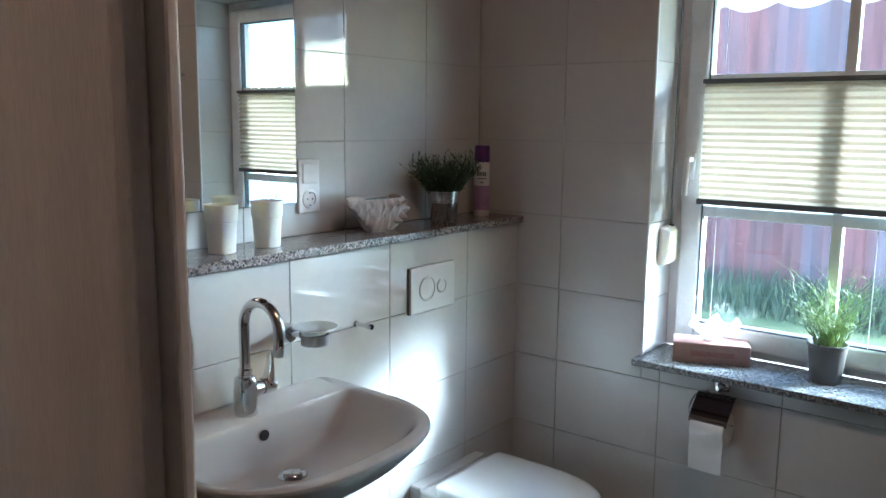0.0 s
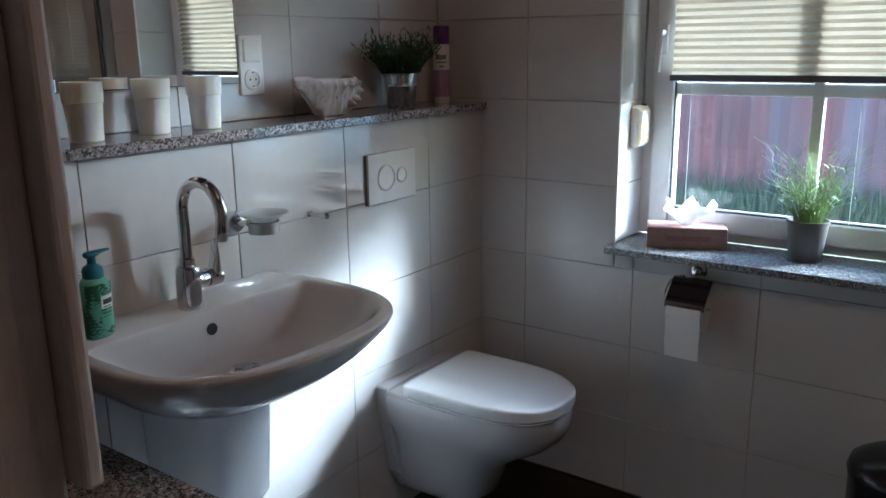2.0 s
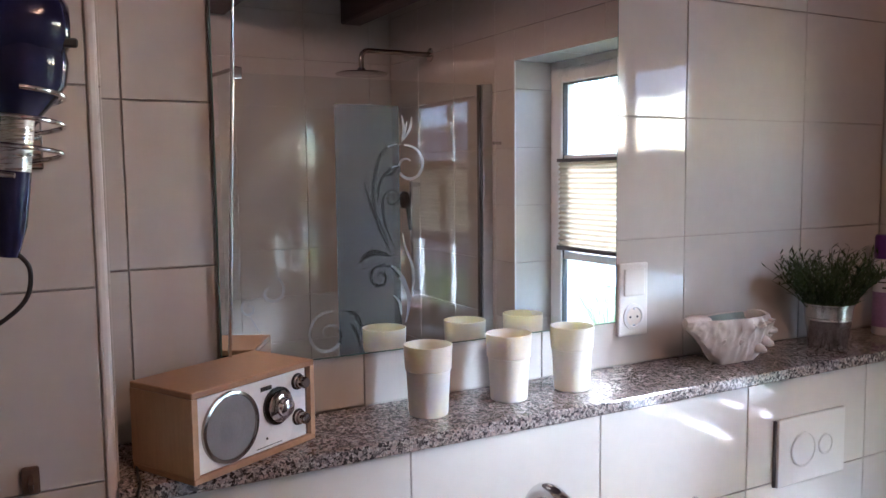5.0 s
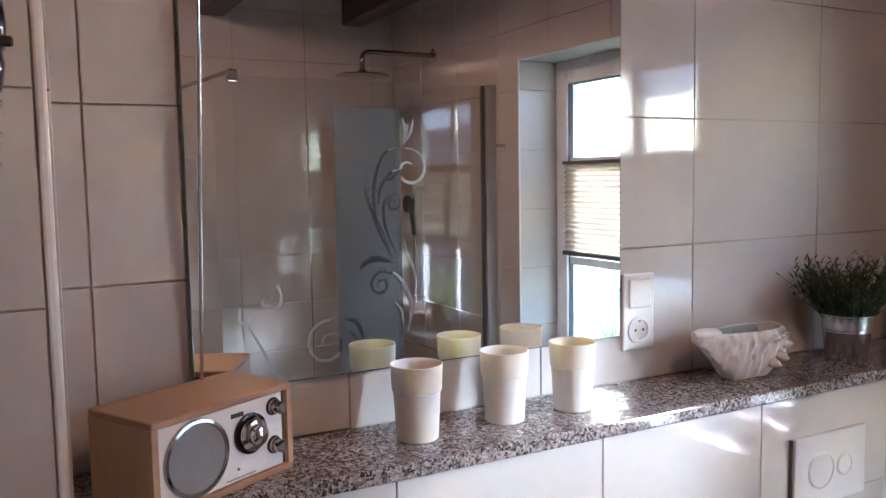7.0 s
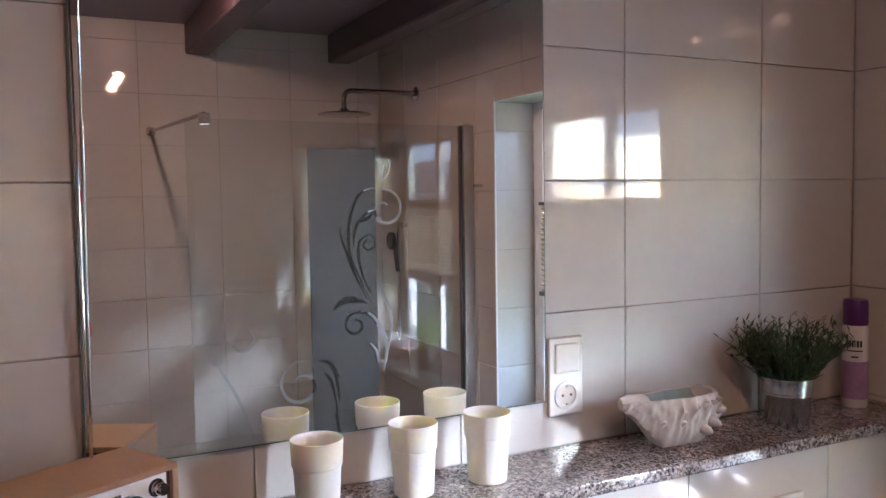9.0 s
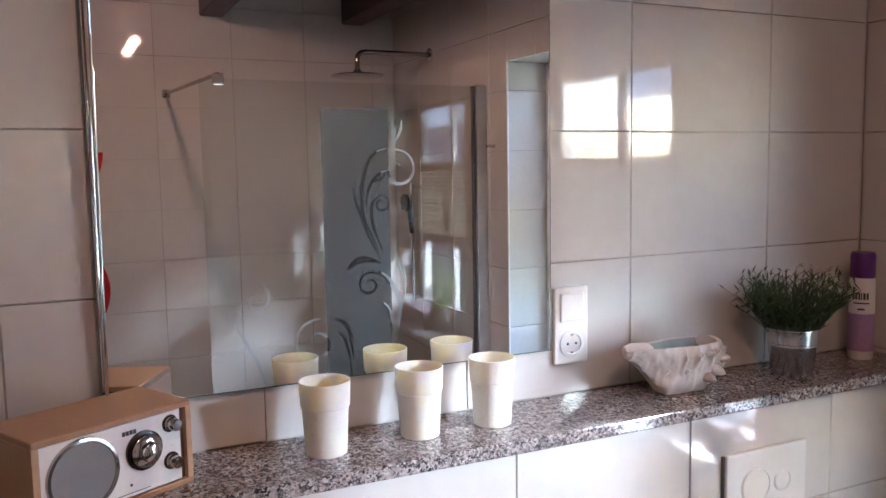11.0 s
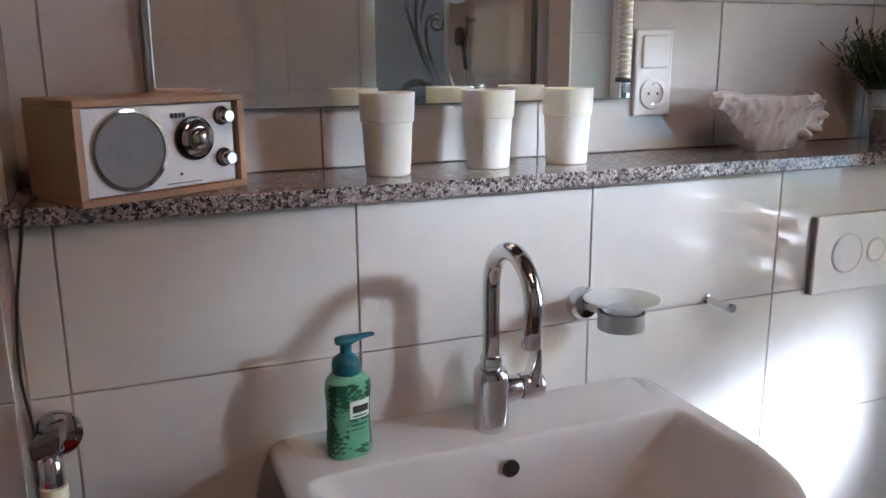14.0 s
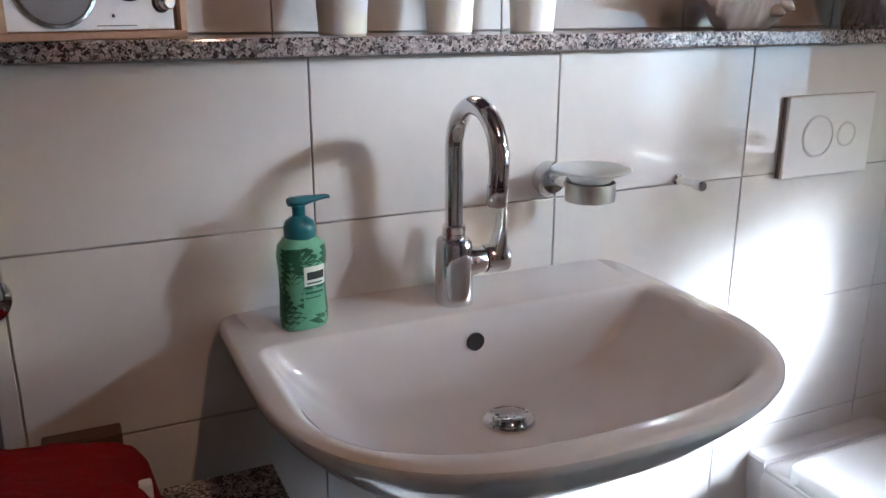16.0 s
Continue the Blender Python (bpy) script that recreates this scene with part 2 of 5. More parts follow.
DISH = cloth("frosted_dish_glass", (0.80, 0.82, 0.82), (0.80, 0.82, 0.82), 0.5)
PLEAT = cloth("pleated_cloth", (0.60, 0.54, 0.44), (0.31, 0.268, 0.205), 0.27)
TISSUE = cloth("tissue_paper", (0.85, 0.85, 0.85), (0.8, 0.8, 0.8), 0.3)
BULB = glow("warm_bulb", (1.0, 0.58, 0.28), 8.0)
MAROON = surface("maroon_sheet_metal", (0.115, 0.036, 0.031), 0.7, var=0.75, scale=0.9, fine=5, bump=0.2, stretch=(2.2, 1, 0.22))
AWNING = cloth("awning_cloth", (0.45, 0.47, 0.52), (0.40, 0.42, 0.48), 0.3)
# faded streaks run down the painted sheets
mt, ml, mb = MAROON.node_tree.nodes, MAROON.node_tree.links, MAROON.node_tree.nodes["Principled BSDF"]
streak, smap, stc, sramp, smix = mt.new("ShaderNodeTexNoise"), mt.new("ShaderNodeMapping"), mt.new("ShaderNodeTexCoord"), mt.new("ShaderNodeMapRange"), mt.new("ShaderNodeMix")
smap.inputs["Scale"].default_value = (1.7, 1.0, 0.10)
streak.inputs["Scale"].default_value, streak.inputs["Detail"].default_value = 1.6, 3
sramp.inputs[1].default_value, sramp.inputs[2].default_value, sramp.inputs[4].default_value = 0.46, 0.64, 0.65
smix.data_type = "RGBA"
smix.inputs[7].default_value = (0.105, 0.075, 0.085, 1)
ml.new(stc.outputs["Object"], smap.inputs[0])
ml.new(smap.outputs[0], streak.inputs["Vector"])
ml.new(streak.outputs[0], sramp.inputs[0])
ml.new(sramp.outputs[0], smix.inputs[0])
ml.new(mb.inputs["Base Color"].links[0].from_socket, smix.inputs[6])
ml.new(smix.outputs[2], mb.inputs["Base Color"])
ROOF = surface("grey_roof", (0.12, 0.11, 0.11), 0.8, var=0.2, scale=3, bump=0.3)
GRASS = surface("lawn", (0.10, 0.098, 0.028), 0.9, var=0.5, scale=3, fine=60, bump=0.8)
LONG_GRASS = surface("long_grass_blades", (0.062, 0.060, 0.028), 0.8, var=0.4, scale=2, fine=20, bump=0.0)
FENCE = surface("white_fence_paint", (0.55, 0.55, 0.55), 0.6, var=0.1, scale=6, bump=0.1)

# ---- mesh helpers ----


def link(name, bm, material, parent=None, label="", smooth=False):
    me = bpy.data.meshes.new(name)
    bm.normal_update()
    if smooth:
        for f in bm.faces:
            f.smooth = True
    bm.to_mesh(me)
    bm.free()
    if smooth:
        me.set_sharp_from_angle(angle=radians(42))
    for q in (material if isinstance(material, (list, tuple)) else [material]):
        me.materials.append(q)
    ob = new(name, me)
    if parent is not None:
        ob.parent = parent
    if label:
        ob["label"] = label
    return ob


def part(name, bm, material, parent, label="", smooth=False):
    return link(name, bm, material, parent, label, smooth)


def thing(name, label, category, group="", at=None):
    ob = tagged(new(name), label, category, group)
    if at is not None:
        ob.matrix_world = at
    return ob


def box(x0, x1, y0, y1, z0, z1, bevel=0.0, seg=1, bm=None):
    own = bm or bmesh.new()
    r = bmesh.ops.create_cube(own, size=1.0)
    for v in r["verts"]:
        v.co = Vector(((x0 + x1) / 2 + v.co.x * (x1 - x0), (y0 + y1) / 2 + v.co.y * (y1 - y0), (z0 + z1) / 2 + v.co.z * (z1 - z0)))
    if bevel:
        es = {e for v in r["verts"] for e in v.link_edges}
        bmesh.ops.bevel(own, geom=list(es), offset=bevel, segments=seg, profile=0.5, affect="EDGES")
    return own


def lathe(profile, n=40, bm=None, at=(0, 0, 0), axis="z", close=False):
    """Turns (radius, height) round an axis."""
    own = bm or bmesh.new()
    rings = []
    for r, h in profile:
        ring = []
        for i in range(n):
            a = 2 * math.pi * i / n
            c = (r * math.cos(a), r * math.sin(a), h)
            if axis == "x":
                c = (h, c[0], c[1])
            elif axis == "y":
                c = (c[1], h, c[0])
            ring.append(own.verts.new(Vector(at) + Vector(c)))
        rings.append(ring)
    for a, b in zip(rings, rings[1:]):
        for i in range(n):
            own.faces.new((a[i], a[(i + 1) % n], b[(i + 1) % n], b[i]))
    if profile[0][0] > 1e-5:
        own.faces.new(rings[0][::-1])
    if profile[-1][0] > 1e-5:
        own.faces.new(rings[-1])
    return own


def loft(loops, bm=None, cap_start=True, cap_end=True):
    own = bm or bmesh.new()
    rings = [[own.verts.new(p) for p in lp] for lp in loops]
    n = len(rings[0])
    for a, b in zip(rings, rings[1:]):
        for i in range(n):
            own.faces.new((a[i], a[(i + 1) % n], b[(i + 1) % n], b[i]))
    if cap_start:
        own.faces.new(rings[0][::-1])
    if cap_end:
        own.faces.new(rings[-1])
    return own


def tube(points, radius, n=12, bm=None, radii=None):
    """A round bar along points."""
    own = bm or bmesh.new()
    pts = [Vector(p) for p in points]
    up = Vector((0.123, 0.31, 0.94)).normalized()
    loops = []
    for i, p in enumerate(pts):
        d = (pts[min(i + 1, len(pts) - 1)] - pts[max(i - 1, 0)]).normalized()
        u = up - d * up.dot(d)
        if u.length < 0.05:
            u = Vector((1, 0, 0)) - d * d.x
        u.normalize()
        up = u
        w = d.cross(u)
        r = radii[i] if radii else radius
        loops.append([p + r * (math.cos(a) * u + math.sin(a) * w) for a in [2 * math.pi * k / n for k in range(n)]])
    return loft(loops, own)


def bend(p0, p1, p2, n=8):
    a, b, c = Vector(p0), Vector(p1), Vector(p2)
    return [(1 - s) ** 2 * a + 2 * s * (1 - s) * b + s * s * c for s in [i / n for i in range(n + 1)]]


def smooth(points, n=8):
    """A rounded line through the points."""
    p = [Vector(q) for q in points]
    out = []
    for i in range(len(p) - 1):
        a, b, c, d = p[max(i - 1, 0)], p[i], p[i + 1], p[min(i + 2, len(p) - 1)]
        for k in range(n):
            t = k / n
            out.append(0.5 * (2 * b + (c - a) * t + (2 * a - 5 * b + 4 * c - d) * t * t + (3 * b - a - 3 * c + d) * t ** 3))
    return out + [p[-1]]


def setting(ob, label, category):
    return tagged(ob, label, category, kind="structure")


# ---- tiled walls ----
PITCH_U, PITCH_V, JOINT = 0.3765, 0.252, 0.0023
tile_cache = {}


def tile_mesh(w, h, t=0.006, c=0.0008, material=None):
    key = (round(w, 3), round(h, 3), (material or TILE).name)
    if key not in tile_cache:
        v, f = [], []
        for d, k in ((0, 0), (t - c, 0), (t, c)):
            v += [(k, k, d), (w - k, k, d), (w - k, h - k, d), (k, h - k, d)]
        for a in (0, 4):
            for i in range(4):
                f.append((a + i, a + (i + 1) % 4, a + 4 + (i + 1) % 4, a + 4 + i))
        f.append((8, 9, 10, 11))
        me = bpy.data.meshes.new("tile")
        me.from_pydata(v, [], f)
        me.materials.append(material or TILE)
        tile_cache[key] = me
    return tile_cache[key]


def joints(lo, hi, phase, pitch):
    k = math.ceil((lo - phase) / pitch - 1e-6)
    cuts = [lo]
    while phase + k * pitch < hi - 0.01:
        if phase + k * pitch > lo + 0.01:
            cuts.append(phase + k * pitch)
        k += 1
    return cuts + [hi]


pending = []


def lay_tiles(parent, origin, udir, vdir, us, vs, holes=(), material=None):
    """Remembers a field of tiles; the pieces are made at the end. Origin on the wall's face, holes as u0, u1, v0, v1."""
    pending.append((parent, Vector(origin), Vector(udir), Vector(vdir), us, vs, holes, material))


def make_tiles():
    for parent, o, ud, vd, us, vs, holes, material in pending:
        nd = ud.cross(vd)
        for u0, u1 in zip(us, us[1:]):
            for v0, v1 in zip(vs, vs[1:]):
                cells = [(u0, u1, v0, v1)]
                for a, b, c, d in holes:
                    nxt = []
                    for p, q, r, s in cells:
                        if q <= a or p >= b or s <= c or r >= d:
                            nxt.append((p, q, r, s))
                            continue
                        if p < a:
                            nxt.append((p, a, r, s))
                        if q > b:
                            nxt.append((b, q, r, s))
                        m0, m1 = max(p, a), min(q, b)
                        if r < c:
                            nxt.append((m0, m1, r, c))
                        if s > d:
                            nxt.append((m0, m1, d, s))
                    cells = nxt
                for p, q, r, s in cells:
                    if q - p < 0.012 or s - r < 0.012:
                        continue
                    g = JOINT / 2
                    ob = new("tile", tile_mesh(q - p - 2 * g, s - r - 2 * g, material=material))
                    ob.parent = parent
                    pos = o + ud * (p + g) + vd * (r + g)
                    ob.matrix_local = Matrix(((ud.x, vd.x, nd.x, pos.x), (ud.y, vd.y, nd.y, pos.y), (ud.z, vd.z, nd.z, pos.z), (0, 0, 0, 1)))


def wall(name, x0, x1, y0, y1, z0, z1, label, material=None):
    return setting(link(name, box(x0, x1, y0, y1, z0, z1), material or GROUT), label, "wall")


# ---- the room ----
XU, XP, YW, XF, YB, ZC = -1.757, -1.578, 2.600, 1.20, -0.45, 2.62
SHELF_Z, COL_Y = 1.250, 0.740
WX0, WX1, WZ0, WZ1, WD = -1.095, -0.055, 0.81, 2.135, 0.195
T = 0.006
zs = joints(0.0, ZC, 0.0, PITCH_V)

floor = setting(link("floor", box(XU - 0.2, XF + 0.2, YB - 1.6, YW + 0.2, -0.12, -0.008), GROUT), "dark brown tiled bathroom floor", "floor")
fx = joints(XU, XF, 0.0, 0.33)
fy = joints(YB, YW, 0.05, 0.33)
lay_tiles(floor, (0, 0, -0.008), (1, 0, 0), (0, 1, 0), fx, fy, material=FLOOR_TILE)

ceiling = setting(link("ceiling", box(XU - 0.2, XF + 0.2, YB - 1.6, YW + 0.35, ZC, ZC + 0.12), CEIL), "dark stained boarded ceiling between beams", "ceiling")
for yb in (0.30, 1.56, 2.30):
    b = link("ceiling_beam", box(XU + 0.002, XF - 0.008, yb, yb + 0.12, 2.47, ZC + 0.004, 0.008), BEAM)
    tagged(b, "dark stained wooden ceiling beam", "beam", "ceiling beams", "structure")

# wall behind the mirror, upper part, with tiles from the shelf upwards
wall_basin = wall("wall_basin", XU - 0.2, XU - T, YB, YW + 0.2, 0.0, ZC, "cream glazed tiles behind mirror and shelf")
lay_tiles(wall_basin, (XU - T, 0, 0), (0, 1, 0), (0, 0, 1), joints(COL_Y + 0.002, YW - T, 0.79, PITCH_U), [SHELF_Z] + joints(1.26, ZC, 0, PITCH_V)[1:])
# lower front wall that carries the shelf
prewall = wall("wall_front_lower", XU - T, XP - T, COL_Y, YW - 0.001, 0.0, 1.226, "white glazed tiles on low wall behind basin and toilet")
lay_tiles(prewall, (XP - T, 0, 0), (0, 1, 0), (0, 0, 1), joints(COL_Y + 0.002, YW - T, 0.79, PITCH_U), [0.0] + joints(0.0, 1.226, 0, PITCH_V)[1:])
# full-height pillar beside the shelf
column = wall("wall_pillar", XU - T, XP - T, YB, COL_Y, 0.0, ZC, "cream tiled full-height pillar beside the shelf")
lay_tiles(column, (XP - T, 0, 0), (0, 1, 0), (0, 0, 1), joints(YB, COL_Y - 0.012, COL_Y - 0.012 - 3 * PITCH_U, PITCH_U), zs)
setting(link("trim_corner", box(XP - 0.012, XP + 0.002, COL_Y - 0.011, COL_Y + 0.002, SHELF_Z - 0.02, ZC - 0.001, 0.004, 2), PVC), "white rounded tile edge profile on the pillar", "trim")
lay_tiles(column, (0, COL_Y, 0), (-1, 0, 0), (0, 0, 1), [-(XP - 0.012), -(XU + 0.0)], [SHELF_Z] + joints(1.26, ZC, 0, PITCH_V)[1:])

# window wall in four pieces round the opening
wall_window = tagged(new("wall_window"), "cream glazed tiles round the window", "wall", kind="structure")
for nm, a, b, c, d in (("masonry", XU - 0.2, WX0 - T, 0.0, ZC), ("masonry", WX1 + T, XF + 0.2, 0.0, ZC), ("masonry", WX0 - T, WX1 + T, 0.0, WZ0), ("masonry", WX0 - T, WX1 + T, WZ1 + T, ZC)):
    part(nm, box(a, b, YW + T, YW + 0.28, c, d), GROUT, wall_window)
lay_tiles(wall_window, (0, YW + T, 0), (1, 0, 0), (0, 0, 1), joints(XU, XF, -1.41, 0.378), zs, [(WX0, WX1, WZ0, WZ1)])
lay_tiles(wall_window, (WX0 - T, YW, 0), (0, 1, 0), (0, 0, 1), [0.0, WD], [0.832] + joints(0.85, WZ1, 0, PITCH_V)[1:])
lay_tiles(wall_window, (WX1 + T, YW + WD, 0), (0, -1, 0), (0, 0, 1), [0.0, WD], [0.832] + joints(0.85, WZ1, 0, PITCH_V)[1:])
lay_tiles(wall_window, (WX0, YW, WZ1 + T), (0, 1, 0), (1, 0, 0), [0.0, WD], joints(0, WX1 - WX0, 0.0, 0.378))
setting(link("trim_window_edge", box(WX0 - 0.003, WX0 + 0.003, YW - 0.002, YW + 0.006, 0.832, WZ1, 0.002), PVC), "white edge profile on the window reveal", "trim")
setting(link("trim_window_edge", box(WX1 - 0.003, WX1 + 0.003, YW - 0.002, YW + 0.006, 0.832, WZ1, 0.002), PVC), "white edge profile on the window reveal", "trim")

wall_far = wall("wall_far", XF + T, XF + 0.2, YB, YW + 0.2, 0.0, ZC, "cream glazed tiles in the shower")
lay_tiles(wall_far, (XF + T, 0, 0), (0, -1, 0), (0, 0, 1), joints(-YW + T, -YB, -1.335, 0.378), [z for z in zs])

# back wall with the doorway, and the corridor behind it
DX0, DX1 = -0.70, 0.16
wall_back = tagged(new("wall_back"), "plain plastered wall with the open doorway", "wall", kind="structure")
for a, b, c in ((XU - 0.2, DX0, 0.0), (DX1, XF + 0.2, 0.0), (DX0, DX1, 2.05)):
    part("masonry", box(a, b, YB - 0.12, YB, c, ZC), PLASTER, wall_back)
corridor = tagged(new("wall_corridor"), "plain plastered corridor behind the doorway", "wall", kind="structure")
for a, b, c, d in ((XU - 0.2, XF + 0.2, YB - 1.6, YB - 1.5), (XU - 0.3, XU - 0.2, YB - 1.6, YB), (XF + 0.2, XF + 0.3, YB - 1.6, YB)):
    part("masonry", box(a, b, c, d, 0.0, ZC), PLASTER, corridor)
frame_door = tagged(new("door_frame"), "pale wooden door lining round the doorway", "door frame", kind="structure")
for a, b, c, d in ((DX0, DX0 + 0.025, 0.0, 2.05), (DX1 - 0.025, DX1, 0.0, 2.05), (DX0 + 0.025, DX1 - 0.025, 2.025, 2.05)):
    part("lining", box(a, b, YB - 0.125, YB + 0.012, c, d, 0.003), DOORWOOD, frame_door)

# open door leaf, seen edge-on beside the start of the walk
door = tagged(new("door_1"), "pale wooden bathroom door standing open", "door", kind="structure")
part("leaf", box(-0.712, -0.672, YB + 0.02, 0.604, 0.01, 2.02, 0.005, 2), DOORWOOD, door)
part("upper_board", box(-0.708, -0.648, 0.6045, 0.620, 1.105, 2.02, 0.004, 2), DOORWOOD, door)

# ---- window ----


def build_window():
    w = tagged(new("window_1"), "white plastic sash window with glazing bars", "window", kind="structure")
    y0 = YW + WD
    zb = 0.832
    fr = 0.045
    for nm, a, b, c, d in (("frame", WX0 - 0.004, WX0 + fr, zb, WZ1), ("frame", WX1 - fr, WX1 + 0.004, zb, WZ1), ("frame", WX0 + fr, WX1 - fr, zb, zb + 0.035), ("frame", WX0 + fr, WX1 - fr, WZ1 - fr, WZ1 + 0.004)):
        part(nm, box(a, b, y0, y0 + 0.075, c, d, 0.004, 2), PVC, w)
    sx0, sx1, sz0, sz1 = WX0 + 0.032, WX1 - 0.032, zb + 0.026, WZ1 - 0.032
    s = 0.066
    ys0, ys1 = y0 - 0.018, y0 + 0.052
    for nm, a, b, c, d in (("sash", sx0, sx0 + s, sz0, sz1), ("sash", sx1 - s, sx1, sz0, sz1), ("sash", sx0 + s, sx1 - s, sz0, sz0 + s), ("sash", sx0 + s, sx1 - s, sz1 - s, sz1)):
        part(nm, box(a, b, ys0, ys1, c, d, 0.007, 3), PVC, w)
    gx0, gx1, gz0, gz1 = sx0 + s, sx1 - s, sz0 + s, sz1 - s
    for nm, a, b, c, d in (("seal", gx0 - 0.001, gx0 + 0.005, gz0, gz1), ("seal", gx1 - 0.005, gx1 + 0.001, gz0, gz1), ("seal", gx0 + 0.005, gx1 - 0.005, gz0 - 0.001, gz0 + 0.005), ("seal", gx0 + 0.005, gx1 - 0.005, gz1 - 0.005, gz1 + 0.001)):
        part(nm, box(a, b, ys0 + 0.008, ys0 + 0.03, c, d), SEAL, w)
    xm, zm = -0.588, (1.299, 1.715)
    part("glazing_bar", box(xm - 0.016, xm + 0.016, ys0 + 0.012, ys0 + 0.045, gz0, gz1, 0.004, 2), PVC, w)
    for z in zm:
        part("glazing_bar", box(gx0, gx1, ys0 + 0.013, ys0 + 0.044, z - (0.023 if z < 1.5 else 0.014), z + 0.014, 0.004, 2), PVC, w)
    xs, zz = [gx0, xm, gx1], [gz0, *zm, gz1]
    for a, b in zip(xs, xs[1:]):
        for c, d in zip(zz, zz[1:]):
            p = part("pane", box(a, b, ys0 + 0.026, ys0 + 0.030, c, d), PANE, w)
            p.visible_shadow = False
    h = part("handle", box(sx0 + 0.017, sx0 + 0.043, ys0 - 0.010, ys0 + 0.001, 1.395, 1.485, 0.005, 3), PVC, w, "white plastic window handle")
    part("lever", tube([(sx0 + 0.03, ys0 - 0.008, 1.46), (sx0 + 0.03, ys0 - 0.04, 1.46), (sx0 + 0.03, ys0 - 0.046, 1.452), (sx0 + 0.029, ys0 - 0.046, 1.40), (sx0 + 0.026, ys0 - 0.044, 1.345)], 0.009, 12), PVC, h, "", True)
    return w, gx0, gx1, gz0, gz1, ys0


window, GX0, GX1, GZ0, GZ1, YS = build_window()

sill = setting(link("window_sill", box(WX0 - 0.014, WX1 + 0.014, YW - 0.052, YW + WD + 0.004, 0.808, 0.830, 0.004, 2), GRANITE_SILL), "blue-grey granite window sill", "window sill")


def build_blind():
    b = thing("pleated_blind", "cream pleated blind drawn over the middle of the window", "blind")
    x0, x1, yb = GX0 - 0.004, GX1 + 0.004, YS + 0.002
    z0, z1, n = 1.335, 1.700, 34
    bm = bmesh.new()
    rows = []
    for i in range(n + 1):
        z = z0 + (z1 - z0) * i / n
        y = yb - 0.003 - (0.012 if i % 2 else 0.0)
        rows.append([bm.verts.new((x, y + 0.0006 * math.sin(x * 60 + i), z)) for x in [x0 + (x1 - x0) * k / 12 for k in range(13)]])
    for r, s in zip(rows, rows[1:]):
        for k in range(12):
            bm.faces.new((r[k], r[k + 1], s[k + 1], s[k]))
    part("pleats", bm, PLEAT, b, "cream pleated cloth")
    part("top_rail", box(x0 - 0.006, x1 + 0.006, yb - 0.02, yb + 0.004, 1.700, 1.714, 0.002), SEAL, b, "dark grey rail")
    part("bottom_rail", box(x0 - 0.006, x1 + 0.006, yb - 0.02, yb + 0.004, 1.318, 1.336, 0.002), SEAL, b, "dark grey rail")
    for x in (x0 + 0.06, (x0 + x1) / 2 + 0.1, x1 - 0.06):
        part("cord", tube([(x, yb - 0.008, GZ0 + 0.004), (x, yb - 0.008, 1.32)], 0.0008, 6), PVC, b)
        part("cord", tube([(x, yb - 0.008, 1.71), (x, yb - 0.008, GZ1 - 0.004)], 0.0008, 6), PVC, b)


build_blind()


def build_winder():
    w = thing("strap_winder", "cream roller shutter strap winder on the window reveal", "strap winder")
    x = WX0
    prof = [(2.685, 1.118), (2.70, 1.118), (2.758, 1.118), (2.765, 1.125), (2.765, 1.238), (2.758, 1.245), (2.70, 1.245), (2.685, 1.238)]
    loops = [[(x + d, 2.725 + (y - 2.725) * k, 1.182 + (z - 1.182) * k) for y, z in prof] for d, k in ((0.001, 1.0), (0.016, 1.0), (0.026, 0.93), (0.034, 0.78), (0.036, 0.6))]
    part("housing", loft(loops), CREAM, w)
    part("strap", box(x + 0.014, x + 0.016, 2.738, 2.752, 1.244, 2.12), STRAP, w, "grey woven strap")
    part("slot", box(x + 0.010, x + 0.022, 2.736, 2.754, 1.240, 1.248), DARK, w)


build_winder()

# ---- shelf, mirror, wall fittings ----
shelf = setting(link("shelf", box(XU - 0.001, -1.560, COL_Y + 0.001, YW - 0.001, 1.2265, SHELF_Z, 0.003, 2), GRANITE), "polished grey-pink speckled granite shelf", "shelf")

mirror = thing("mirror", "large frameless rectangular wall mirror above the shelf", "mirror")
MY0, MY1, MZ0, MZ1, MX = 0.919, 1.720, 1.344, 2.20, -1.745
part("glass", box(MX - 0.0055, MX, MY0, MY1, MZ0, MZ1), EDGE, mirror, "greenish mirror glass edge")
bm = bmesh.new()
bm.faces.new([bm.verts.new(p) for p in ((MX + 0.0004, MY0 + 0.002, MZ0 + 0.002), (MX + 0.0004, MY1 - 0.002, MZ0 + 0.002), (MX + 0.0004, MY1 - 0.002, MZ1 - 0.002), (MX + 0.0004, MY0 + 0.002, MZ1 - 0.002))])
part("silvering", bm, MIRROR, mirror)
part("backing", box(XU + 0.0005, MX - 0.006, MY0 + 0.02, MY1 - 0.02, MZ0 + 0.02, MZ1 - 0.02), DARK, mirror)


